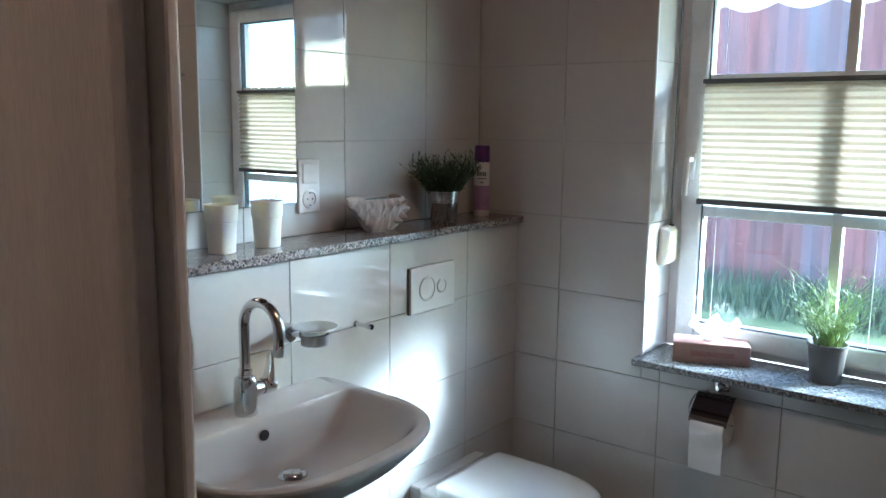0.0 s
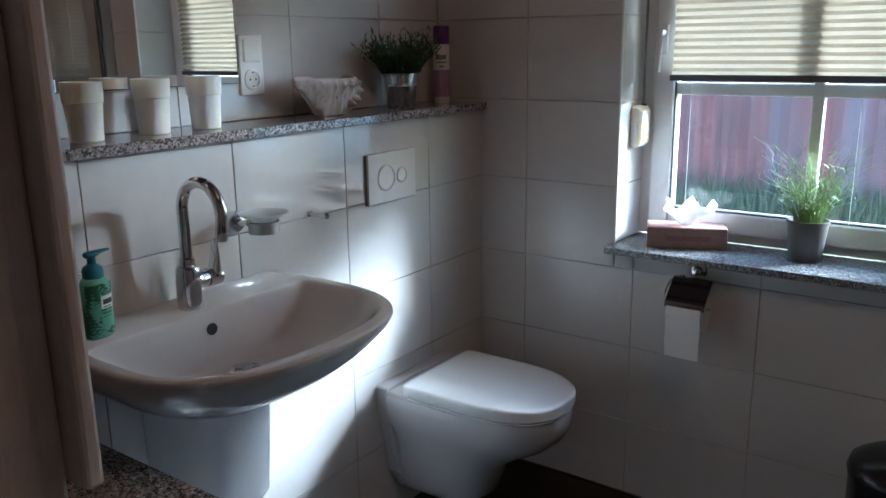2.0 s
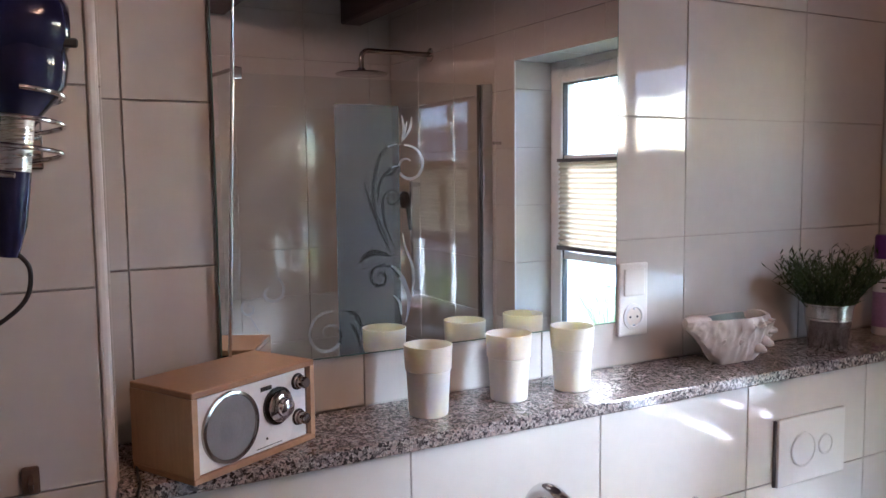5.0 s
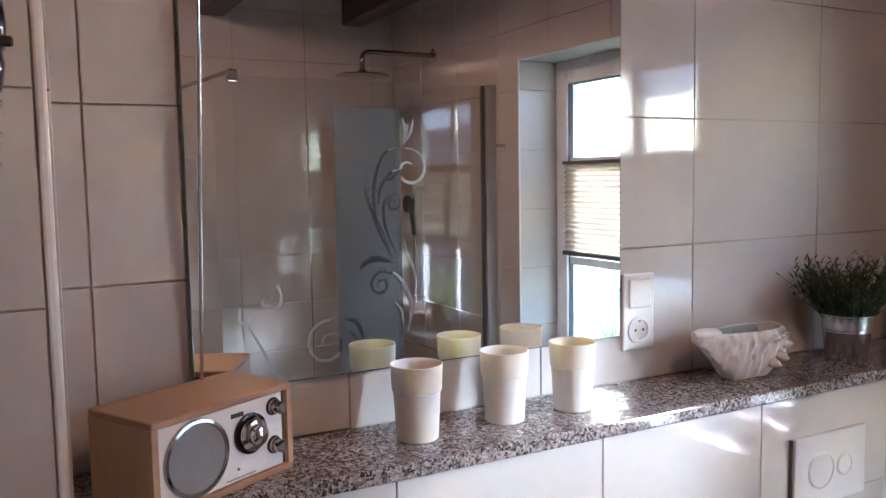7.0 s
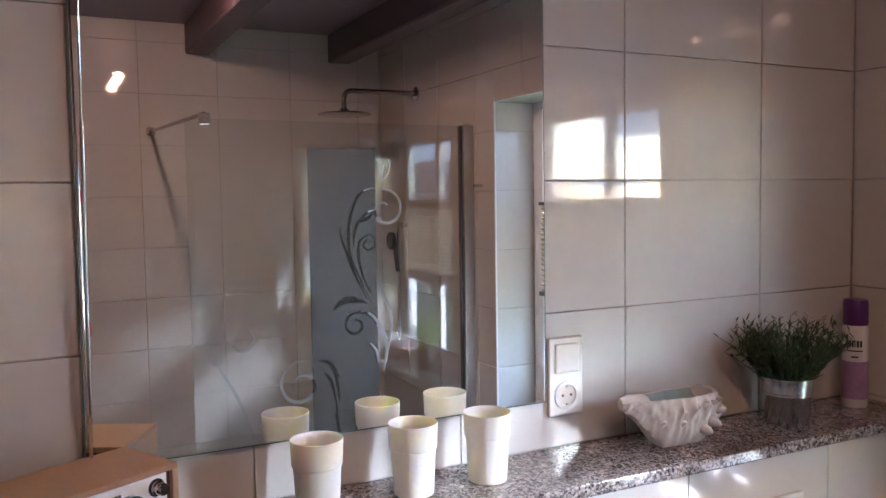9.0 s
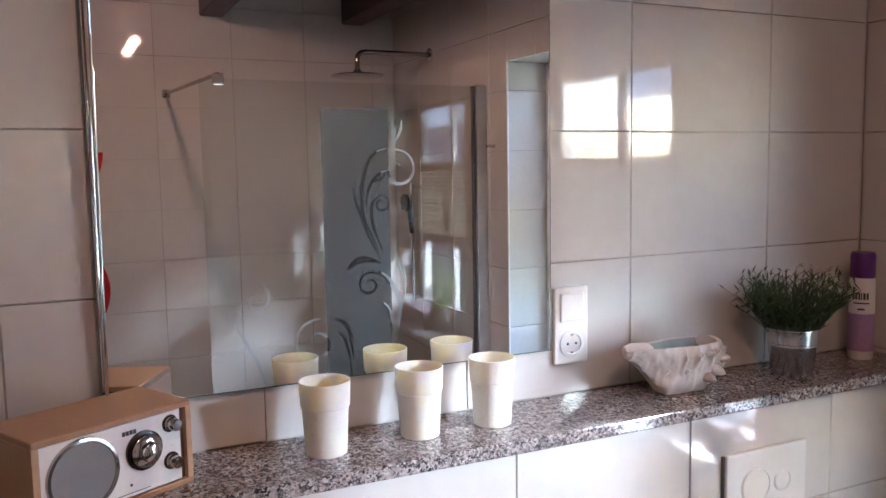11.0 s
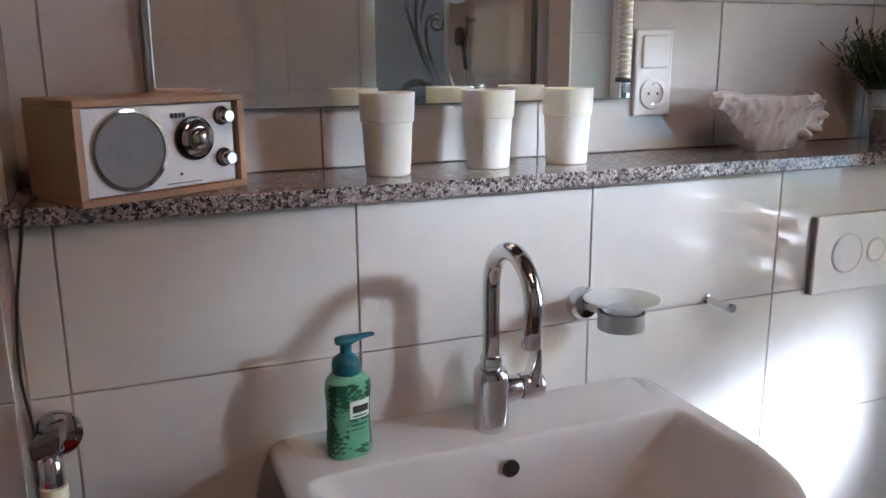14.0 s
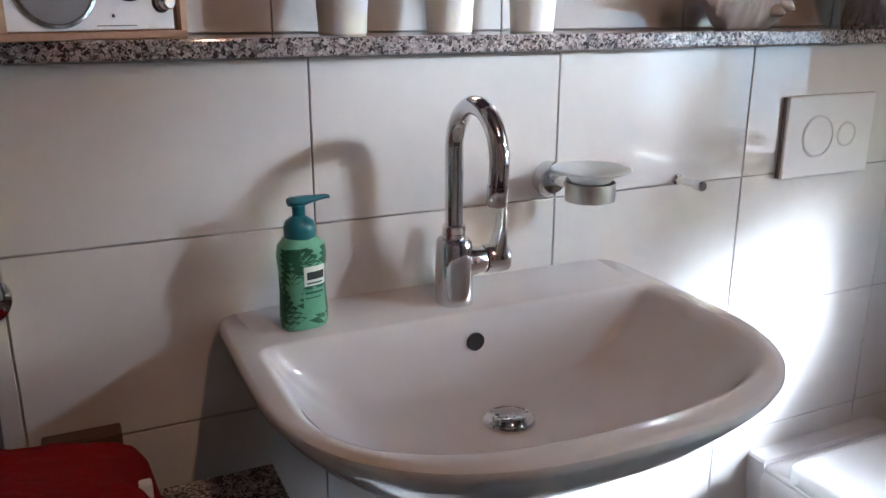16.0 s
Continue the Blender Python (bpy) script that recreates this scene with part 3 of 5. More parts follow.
def build_switch():
    s = thing("switch_and_socket", "white rocker switch above an earthed wall socket", "switch")
    y0, y1, z0, z1, x = 1.729, 1.808, 1.312, 1.464, XU
    part("frame", box(x, x + 0.010, y0, y1, z0, z1, 0.004, 3), SWITCH, s)
    part("rocker", box(x + 0.009, x + 0.015, y0 + 0.012, y1 - 0.012, 1.396, 1.453, 0.003, 2), SWITCH, s)
    bm = lathe([(0.0275, 0.0), (0.0275, 0.013), (0.0205, 0.014), (0.0195, 0.011), (0.0, 0.0105)], 40, at=(x, (y0 + y1) / 2, 1.352), axis="x")
    k = part("socket_insert", bm, SWITCH, s, "", True)
    part("well", lathe([(0.019, 0.0108), (0.019, 0.0113), (0.0, 0.0113)], 32, at=(x, (y0 + y1) / 2, 1.352), axis="x"), CREAM, k)
    for dy in (-0.0095, 0.0095):
        part("hole", lathe([(0.0027, 0.0110), (0.0027, 0.0117), (0.0, 0.0117)], 12, at=(x, (y0 + y1) / 2 + dy, 1.352), axis="x"), DARK, k)
    for dz in (-0.0175, 0.0175):
        part("earth_clip", box(x + 0.0108, x + 0.0125, (y0 + y1) / 2 - 0.003, (y0 + y1) / 2 + 0.003, 1.352 + dz - 0.0025, 1.352 + dz + 0.0025), STEEL, k)


build_switch()


def build_flush():
    f = thing("flush_plate", "white flush plate with two round buttons", "flush plate")
    x = XP
    part("plate", box(x, x + 0.011, 2.000, 2.214, 0.997, 1.141, 0.003, 2), PLATE, f)
    # dark strip whose colour stands in for the shade beside the plate
    part("shadow_gap", box(x, x + 0.006, 1.996, 2.001, 0.999, 1.139), SEAL, f)
    for y, z, r in ((2.076, 1.069, 0.035), (2.147, 1.069, 0.020)):
        part("button", lathe([(r + 0.0025, 0.009), (r + 0.0025, 0.0125), (r + 0.0005, 0.0135), (r, 0.0118), (r - 0.002, 0.0128), (0.0, 0.0132)], 40, at=(x, y, z), axis="x"), PLATE, f)


build_flush()


def build_dish():
    d = thing("soap_dish", "frosted glass soap dish in a chrome wall holder", "soap dish")
    y, z = 1.528, 1.040
    part("rosette", lathe([(0.026, 0.0), (0.026, 0.008), (0.020, 0.020), (0.0, 0.021)], 32, at=(XP, y, z), axis="x"), CHROME, d, "", True)
    part("arm", tube([(XP + 0.015, y, z), (-1.535, y + 0.008, z)], 0.008), CHROME, d, "", True)
    c = (-1.492, 1.546)
    bm = lathe([(0.034, 0.0), (0.0355, 0.0), (0.0355, 0.026), (0.034, 0.026), (0.033, 0.002), (0.0, 0.002)], 48, at=(c[0], c[1], 1.022))
    part("ring", bm, ALU, d, "satin steel ring", True)
    bm = lathe([(0.0, 0.002), (0.028, 0.003), (0.034, 0.010), (0.055, 0.019), (0.0575, 0.021), (0.0555, 0.0225), (0.032, 0.013), (0.025, 0.006), (0.0, 0.005)], 48, at=(c[0], c[1], 1.046))
    part("bowl", bm, DISH, d, "frosted glass bowl", True)


build_dish()


def build_hook():
    h = thing("wall_hook", "short chrome rod hook on the tiles", "hook")
    part("base", lathe([(0.009, 0.0), (0.009, 0.004), (0.0065, 0.006), (0.0, 0.006)], 24, at=(XP, 1.776, 1.016), axis="x"), CHROME, h, "", True)
    part("rod", lathe([(0.0, 0.004), (0.006, 0.004), (0.006, 0.046), (0.0085, 0.047), (0.0085, 0.062), (0.007, 0.064), (0.0, 0.064)], 24, at=(XP, 1.776, 1.016), axis="x"), CHROME, h, "", True)


build_hook()

# ---- basin with tap ----
BY = 1.338


def egg(front, back, half, z, n=96, p=2.6, yc=BY, corner=16.0):
    """Outline with a straight back edge and a full rounded front."""
    pts = []
    xc = back + 0.42 * (front - back)
    for i in range(n):
        a = 2 * math.pi * i / n
        c, s = math.cos(a), math.sin(a)
        q = p if c > 0 else corner
        ax = (front - xc) if c > 0 else (xc - back)
        pts.append((xc + ax * math.copysign(abs(c) ** (2 / q), c), yc + half * math.copysign(abs(s) ** (2 / q), s), z))
    return pts


def build_basin():
    b = thing("washbasin", "white ceramic wall-hung washbasin", "washbasin")
    W = XP + 0.0005
    outer = [egg(-1.285, W, 0.14, 0.746), egg(-1.235, W, 0.195, 0.757), egg(-1.174, W, 0.242, 0.793), egg(-1.130, W, 0.274, 0.830), egg(-1.100, W, 0.298, 0.862), egg(-1.084, W, 0.311, 0.882), egg(-1.080, W, 0.3142, 0.891), egg(-1.081, W, 0.3137, 0.8960), egg(-1.085, W, 0.311, 0.8988), egg(-1.090, W, 0.307, 0.9000)]
    inner = [egg(-1.110, -1.453, 0.290, 0.8998), egg(-1.115, -1.4515, 0.286, 0.8988), egg(-1.120, -1.450, 0.2815, 0.8960), egg(-1.1255, -1.4485, 0.277, 0.8915), egg(-1.131, -1.447, 0.272, 0.8850), egg(-1.141, -1.444, 0.262, 0.871, corner=14), egg(-1.158, -1.440, 0.243, 0.848, corner=11), egg(-1.180, -1.435, 0.218, 0.824, corner=8), egg(-1.202, -1.428, 0.194, 0.808, corner=6), egg(-1.228, -1.420, 0.160, 0.798, corner=5), egg(-1.262, -1.408, 0.112, 0.7925, corner=4), egg(-1.30, -1.385, 0.05, 0.7895, corner=3)]
    part("bowl", loft(outer + inner), CERAMIC, b, "", True)
    part("overflow", lathe([(0.0, 0.0), (0.0125, 0.0), (0.0125, 0.003), (0.0, 0.003)], 28, at=(-1.4405, BY, 0.861), axis="x"), DARK, b, "dark overflow hole", True)
    dr = part("drain", lathe([(0.0, 0.0), (0.032, 0.0), (0.033, 0.004), (0.030, 0.006), (0.025, 0.0035), (0.0, 0.003)], 40, at=(-1.345, BY, 0.7895)), CHROME, b, "chrome drain ring", True)
    part("plug", lathe([(0.021, 0.0), (0.021, 0.006), (0.018, 0.008), (0.006, 0.0075), (0.0, 0.0085)], 40, at=(-1.345, BY, 0.793)), CHROME, dr, "", True)
    ped = thing("half_pedestal", "white ceramic half pedestal under the basin", "pedestal")

    def u(front, half, z):
        return egg(front, XP + 0.0005, half, z, 48, 3.2)

    part("collar", loft([u(-1.318, 0.118, 0.737), u(-1.312, 0.122, 0.741), u(-1.312, 0.122, 0.748), u(-1.33, 0.110, 0.752)]), CERAMIC, ped, "", True)
    part("body", loft([u(-1.40, 0.070, 0.455), u(-1.375, 0.090, 0.462), u(-1.362, 0.097, 0.48), u(-1.35, 0.100, 0.60), u(-1.34, 0.105, 0.745)]), CERAMIC, ped, "", True)


build_basin()


def build_tap():
    t = thing("basin_tap", "chrome basin tap with high curved spout", "tap")
    x, y, z = -1.496, 1.333, 0.8985

    def block(w, d, zz):
        return [(x + w * math.copysign(abs(math.cos(a)) ** 0.78, math.cos(a)), y + d * math.copysign(abs(math.sin(a)) ** 0.78, math.sin(a)), zz) for a in [2 * math.pi * k / 44 for k in range(44)]]

    part("body", loft([block(0.0245, 0.0235, z), block(0.0255, 0.0245, z + 0.002), block(0.0255, 0.0240, z + 0.012), block(0.0250, 0.0235, z + 0.080), block(0.0240, 0.0225, z + 0.087), block(0.0205, 0.0195, z + 0.0915), block(0.014, 0.013, z + 0.0925)]), CHROME, t, "", True)
    part("collar", lathe([(0.0160, 0.092), (0.0160, 0.098), (0.0150, 0.0985), (0.0150, 0.101), (0.0160, 0.1015), (0.0160, 0.109), (0.0135, 0.111), (0.0, 0.111)], 36, at=(x, y, z)), CHROME, t, "", True)
    r, top = 0.0610, 1.1105
    pts = [(x, y, z + 0.10), (x, y, z + 0.15), (x, y, top - 0.02)]
    for i in range(19):
        a = math.pi - math.pi * 1.05 * i / 18
        pts.append((x + r + r * math.cos(a), y, top + r * math.sin(a)))
    end = Vector(pts[-1])
    down = Vector((-0.12, 0.0, -1.0)).normalized()
    pts.append(end + down * 0.016)
    part("spout", tube(pts, 0.0122, 24), CHROME, t, "", True)
    part("aerator", tube([end + down * 0.0165, end + down * 0.0175, end + down * 0.040, end + down * 0.042], 0.0125, 28, radii=[0.0118, 0.0128, 0.0128, 0.0112]), CHROME, t, "", True)
    zv = z + 0.056
    lv = part("valve", lathe([(0.0, 0.012), (0.0215, 0.012), (0.0208, 0.026), (0.0185, 0.040), (0.0178, 0.0435), (0.0, 0.0435)], 36, at=(x, y, zv), axis="y"), CHROME, t, "", True)
    part("valve_gap", lathe([(0.0, 0.043), (0.0168, 0.043), (0.0168, 0.046), (0.0, 0.046)], 32, at=(x, y, zv), axis="y"), DARK, lv, "dark gap ring", True)
    part("valve_cap", lathe([(0.0, 0.0455), (0.0190, 0.0455), (0.0202, 0.047), (0.0208, 0.074), (0.0198, 0.0785), (0.0170, 0.0805), (0.0, 0.081)], 36, at=(x, y, zv), axis="y"), CHROME, lv, "", True)
    loops = []
    for dy, dz, w, th in ((0.064, 0.008, 0.0190, 0.0150), (0.0675, 0.022, 0.0170, 0.0105), (0.0700, 0.040, 0.0150, 0.0070), (0.0712, 0.060, 0.0125, 0.0048), (0.0715, 0.074, 0.0095, 0.0036), (0.0713, 0.083, 0.0050, 0.0020)):
        loops.append([(x + 0.002 + w * math.cos(a), y + dy + th * math.sin(a), zv + dz) for a in [2 * math.pi * k / 24 for k in range(24)]])
    part("lever", loft(loops), CHROME, lv, "", True)
    part("pull_rod", tube([(x - 0.034, y - 0.006, z + 0.002), (x - 0.034, y - 0.006, z + 0.055)], 0.0025, 10), CHROME, t, "", True)


build_tap()


def build_bottle():
    b = thing("soap_dispenser", "green palm-print foam soap bottle with teal pump", "soap bottle", at=pose(-1.497, 1.124, 0.8995, 0, 0, 98))

    def oval(w, d, z, n=40):
        return [(w * math.copysign(abs(math.cos(a)) ** 0.85, math.cos(a)), d * math.copysign(abs(math.sin(a)) ** 0.85, math.sin(a)), z) for a in [2 * math.pi * k / n for k in range(n)]]

    prof = [(0.027, 0.0165, 0.0), (0.030, 0.019, 0.003), (0.0305, 0.020, 0.02), (0.0285, 0.0195, 0.05), (0.029, 0.020, 0.075), (0.031, 0.021, 0.095), (0.029, 0.021, 0.108), (0.021, 0.019, 0.116), (0.017, 0.017, 0.118)]
    part("body", loft([oval(*p) for p in prof]), BOTTLE, b, "mint green bottle", True)
    part("collar", lathe([(0.0185, 0.116), (0.0195, 0.119), (0.0195, 0.131), (0.017, 0.137), (0.010, 0.142), (0.008, 0.144), (0.008, 0.156), (0.0, 0.156)], 32), TEAL, b, "teal plastic collar", True)
    loops = []
    for xx, w, zc, hh in ((-0.013, 0.007, 0.161, 0.005), (-0.009, 0.0105, 0.161, 0.006), (0.006, 0.0105, 0.161, 0.006), (0.018, 0.007, 0.162, 0.0045), (0.034, 0.005, 0.163, 0.003), (0.040, 0.004, 0.1625, 0.0025)):
        loops.append([(xx, w * math.cos(a), zc + hh * math.sin(a)) for a in [2 * math.pi * k / 16 for k in range(16)]])
    part("pump_head", loft(loops), TEAL, b, "teal plastic nozzle", True)
    rng = random.Random(5)

    def on_body(u, z, out=0.0006):
        q = prof[0]
        for a, c in zip(prof, prof[1:]):
            if a[2] <= z <= c[2]:
                s = (z - a[2]) / (c[2] - a[2])
                q = (a[0] + s * (c[0] - a[0]), a[1] + s * (c[1] - a[1]))
        cx = math.copysign(abs(math.cos(u)) ** 0.85, math.cos(u))
        sx = math.copysign(abs(math.sin(u)) ** 0.85, math.sin(u))
        return Vector(((q[0] + out) * cx, (q[1] + out) * sx, z))

    for k in range(34):
        u0, z0, lean = rng.uniform(0, 2 * math.pi), 0.004 + 0.085 * rng.random() ** 1.3, rng.uniform(-0.9, 0.9)
        bm = bmesh.new()
        for j in range(6):
            s = j / 5
            du, dz = lean * 0.5 * s, 0.036 * s
            for side in (-1, 1):
                ln = 0.74 * (1 - s * 0.6)
                q = [(u0 + du, z0 + dz), (u0 + du + side * ln * 0.5, z0 + dz + 0.0112), (u0 + du + side * ln, z0 + dz + 0.008), (u0 + du + side * ln * 0.5, z0 + dz + 0.0012)]
                vs = [bm.verts.new(on_body(uu, min(max(zz, 0.002), 0.107))) for uu, zz in q]
                bm.faces.new(vs if side > 0 else vs[::-1])
        part("palm_leaf", bm, PALM, b)
    for nm, u0, u1, z0, z1, m, o in (("label", -1.72, -0.72, 0.058, 0.083, LABEL, 0.001), ("label", -1.78, -0.78, 0.020, 0.054, BOTTLE, 0.001), ("bar", -1.62, -0.85, 0.066, 0.076, INK, 0.0014), ("bar", -1.62, -0.95, 0.0605, 0.0625, PALM, 0.0014), ("bar", -1.70, -0.92, 0.048, 0.0505, PALM, 0.0014), ("bar", -1.70, -1.10, 0.042, 0.0435, PALM, 0.0014)):
        bm = bmesh.new()
        n = 8
        lo = [bm.verts.new(on_body(u0 + (u1 - u0) * i / n, z0, o)) for i in range(n + 1)]
        hi = [bm.verts.new(on_body(u0 + (u1 - u0) * i / n, z1, o)) for i in range(n + 1)]
        for i in range(n):
            bm.faces.new((lo[i], lo[i + 1], hi[i + 1], hi[i]))
        part(nm, bm, m, b)


build_bottle()

# ---- toilet ----
TY = 2.188


def build_toilet():
    t = thing("toilet", "white wall-hung toilet with closed lid", "toilet")
    W = XP + 0.0005

    def dd(front, half, z, back=W, p=2.45):
        return egg(front, back, half, z, 64, p, TY)

    part("bowl", loft([dd(-1.34, 0.075, 0.095), dd(-1.305, 0.096, 0.10), dd(-1.275, 0.108, 0.125), dd(-1.250, 0.118, 0.19), dd(-1.215, 0.124, 0.245), dd(-1.150, 0.134, 0.285), dd(-1.095, 0.150, 0.318), dd(-1.060, 0.164, 0.350), dd(-1.046, 0.171, 0.378), dd(-1.042, 0.174, 0.402), dd(-1.042, 0.174, 0.425), dd(-1.047, 0.171, 0.432)]), CERAMIC, t, "", True)
    fl = [[(x, TY + h * k, z) for k, z in ((-0.100, 0.12), (-0.128, 0.16), (-0.150, 0.28), (-0.168, 0.36), (-0.174, 0.40), (-0.176, 0.450), (-0.172, 0.455), (0.172, 0.455), (0.176, 0.450), (0.174, 0.40), (0.168, 0.36), (0.150, 0.28), (0.128, 0.16), (0.100, 0.12))] for x, h in ((W, 1.0), (-1.545, 1.0), (-1.538, 0.985))]
    part("flange", loft(fl), CERAMIC, t, "ceramic flange against the wall")
    part("deck", box(-1.545, -1.40, TY - 0.171, TY + 0.171, 0.425, 0.4445, 0.008, 3), CERAMIC, t, "", True)
    part("seat", loft([dd(-1.046, 0.171, 0.434, -1.476), dd(-1.042, 0.174, 0.437, -1.479), dd(-1.042, 0.174, 0.4405, -1.479), dd(-1.046, 0.171, 0.4415, -1.476)]), SEAT, t, "", True)
    part("lid", loft([dd(-1.040, 0.175, 0.4445, -1.484), dd(-1.036, 0.178, 0.448, -1.488), dd(-1.036, 0.178, 0.471, -1.488), dd(-1.0375, 0.177, 0.4755, -1.487), dd(-1.042, 0.174, 0.4785, -1.484), dd(-1.056, 0.164, 0.4795, -1.474), dd(-1.20, 0.06, 0.480, -1.36)]), SEAT, t, "white closed lid", True)
    for dy in (-0.08, 0.08):
        part("hinge", lathe([(0.0, -0.02), (0.010, -0.02), (0.010, 0.02), (0.0, 0.02)], 20, at=(-1.499, TY + dy, 0.4555), axis="y"), SEAT, t, "", True)


build_toilet()


def build_roll_holder():
    h = thing("toilet_roll_holder", "chrome covered toilet roll holder under the sill", "roll holder")
    yc, zc, x0, x1 = YW - 0.068, 0.692, -0.890, -0.772
    part("mount", lathe([(0.0, 0.0), (0.025, 0.0), (0.025, -0.008), (0.021, -0.012), (0.014, -0.014), (0.012, -0.034), (0.0, -0.036)], 32, at=(-0.828, YW, 0.787), axis="y"), CHROME, h, "", True)
    line = [(YW - 0.022, 0.764), (YW - 0.034, 0.770), (YW - 0.046, 0.768), (YW - 0.056, 0.761), (YW - 0.085, 0.735), (YW - 0.102, 0.718), (YW - 0.110, 0.706), (YW - 0.113, 0.697)]
    ring = []
    for xx in (x0 + 0.002, x0 + 0.004, x1 - 0.004, x1 - 0.002):
        ring.append([(xx, a, b) for a, b in line] + [(xx, a + 0.001, b - 0.0016) for a, b in line[::-1]])
    # same chrome as the mount; its dark reflections are put into a darker colour
    part("cover", loft(ring), DARK_CHROME, h, "polished chrome cover", True)
    part("wire", tube(smooth([(x0 + 0.03, YW - 0.03, 0.772), (x0 + 0.004, YW - 0.034, 0.764), (x0 - 0.010, YW - 0.045, 0.748), (x0 - 0.013, yc, 0.722), (x0 - 0.010, yc, zc + 0.006), (x0, yc, zc), (x1 + 0.002, yc, zc)], 5), 0.0028, 10), CHROME, h, "", True)
    r = thing("toilet_roll", "white toilet paper roll with loose end hanging", "toilet roll")
    part("roll", lathe([(0.02, 0.0), (0.050, 0.0), (0.050, 0.10), (0.02, 0.10)], 40, at=(x0 + 0.008, yc, zc - 0.016), axis="x"), PAPER, r, "", True)
    bm = bmesh.new()
    cols = []
    for i in range(9):
        z = zc - 0.016 - (zc - 0.016 - 0.548) * i / 8
        y = yc - 0.051 + 0.004 * math.sin(i * 0.5) + 0.01 * (i / 8) ** 2
        cols.append([bm.verts.new((x, y + 0.002 * math.sin(x * 50 + i), z)) for x in [x0 + 0.008 + 0.025 * k for k in range(5)]])
    for a, b in zip(cols, cols[1:]):
        for k in range(4):
            bm.faces.new((a[k], b[k], b[k + 1], a[k + 1]))
    part("loose_end", bm, PAPER, r, "", True)


build_roll_holder()

# ---- things on the window sill ----


def build_tissue_box():
    b = thing("tissue_box", "reddish-brown tissue box with white tissue sticking out", "tissue box", at=pose(-0.998, 2.613, 0.830, 0, 0, 21.8))
    part("carton", box(0, 0.232, 0, 0.108, 0, 0.062, 0.0015), CARTON, b)
    part("top_print", box(0.006, 0.226, 0.006, 0.102, 0.0615, 0.0628), CARTON_TOP, b, "pink printed top")
    part("lettering", box(0.055, 0.185, -0.0008, 0.0002, 0.022, 0.038), CARTON_INK, b, "dull unreadable print")
    rng = random.Random(3)
    bm = bmesh.new()
    n, rows = 28, []
    for i in range(9):
        s = i / 8
        ring = []
        for k in range(n):
            a = 2 * math.pi * k / n
            w = 0.018 + 0.05 * s + 0.012 * math.sin(3 * a + 2 * s) * s + 0.010 * math.sin(7 * a + s * 4) * s
            ring.append(bm.verts.new((0.115 + w * 1.05 * math.cos(a), 0.054 + w * 0.55 * math.sin(a), 0.062 + 0.062 * s + 0.020 * math.sin(5 * a + 1.3) * s + rng.uniform(-0.002, 0.002) * s)))
        rows.append(ring)
    for r, q in zip(rows, rows[1:]):
        for k in range(n):
            bm.faces.new((r[k], r[(k + 1) % n], q[(k + 1) % n], q[k]))
    part("tissue", bm, TISSUE, b, "crumpled white tissue", True)


build_tissue_box()


def build_sill_plant():
    p = thing("potted_plant", "green twisted artificial grass in dark grey pot", "plant", at=pose(-0.568, 2.705, 0.830))
    part("pot", lathe([(0.0, 0.0), (0.041, 0.0), (0.043, 0.003), (0.054, 0.106), (0.057, 0.108), (0.057, 0.116), (0.053, 0.116), (0.050, 0.100), (0.0, 0.100)], 40), POT, p, "", True)
    part("soil", lathe([(0.049, 0.100), (0.03, 0.106), (0.0, 0.107)], 24), SOIL, p)
    rng = random.Random(11)
    bm = bmesh.new()
    for k in range(105):
        a, r0 = rng.uniform(0, 2 * math.pi), rng.uniform(0, 0.036)
        lean = rng.uniform(0.02, 0.13) if k > 14 else rng.uniform(0.08, 0.17)
        h = rng.uniform(0.09, 0.20) if k > 14 else rng.uniform(0.2, 0.27)
        ph, cu = rng.uniform(0, 6), rng.uniform(0.009, 0.022)
        pts, rad = [], []
        for i in range(11):
            s = i / 10
            x = (r0 + lean * s ** 1.5) * math.cos(a) + cu * math.sin(ph + s * 13) * s
            y = ((r0 + lean * s ** 1.5) * math.sin(a) + cu * math.cos(ph + s * 11) * s)
            pts.append((x, min(y, 0.062), 0.10 + h * s))
            rad.append(0.0015 * (1 - 0.70 * s))
        tube(pts, 0.0015, 4, bm, rad)
        if k % 2 == 0:
            for i in (4, 6, 8):
                q = Vector(pts[i])
                tip = q + Vector((rng.uniform(-0.03, 0.03), rng.uniform(-0.03, 0.02), rng.uniform(0.0, 0.035)))
                tube([q, (q + tip) / 2 + Vector((rng.uniform(-0.006, 0.006), 0, 0.004)), tip], 0.001, 3, bm, [0.0012, 0.001, 0.0004])
    part("foliage", bm, LEAF_LIGHT, p, "light green twisted blades", True)


build_sill_plant()

# ---- things on the shelf ----


def build_cups():
    prof = [(0.0, 0.0), (0.0305, 0.0), (0.0325, 0.0015), (0.0330, 0.004), (0.0368, 0.0745), (0.0372, 0.0765), (0.0355, 0.0770), (0.0345, 0.07), (0.0305, 0.006), (0.0, 0.0045)]
    band = [(0.0352, 0.0767), (0.0370, 0.0767), (0.0386, 0.0776), (0.0392, 0.0790), (0.0408, 0.1155), (0.0410, 0.1180), (0.0402, 0.1190), (0.0394, 0.1180), (0.0384, 0.1120), (0.0352, 0.0767)]
    first = None
    for x, y, r in ((-1.657, 1.240, 0), (-1.667, 1.407, 40), (-1.664, 1.545, 80)):
        m = pose(x, y, SHELF_Z, 0, 0, r)
        if first is None:
            first = thing("tooth_mug", "cream plastic tooth mug on the granite shelf", "mug", "mugs on the shelf", m)
            part("mug_body", lathe(prof, 48), CREAM, first, "", True)
            part("rim", lathe(band, 48), CREAM, first, "wider upper band", True)
        else:
            copy_thing(first, m)


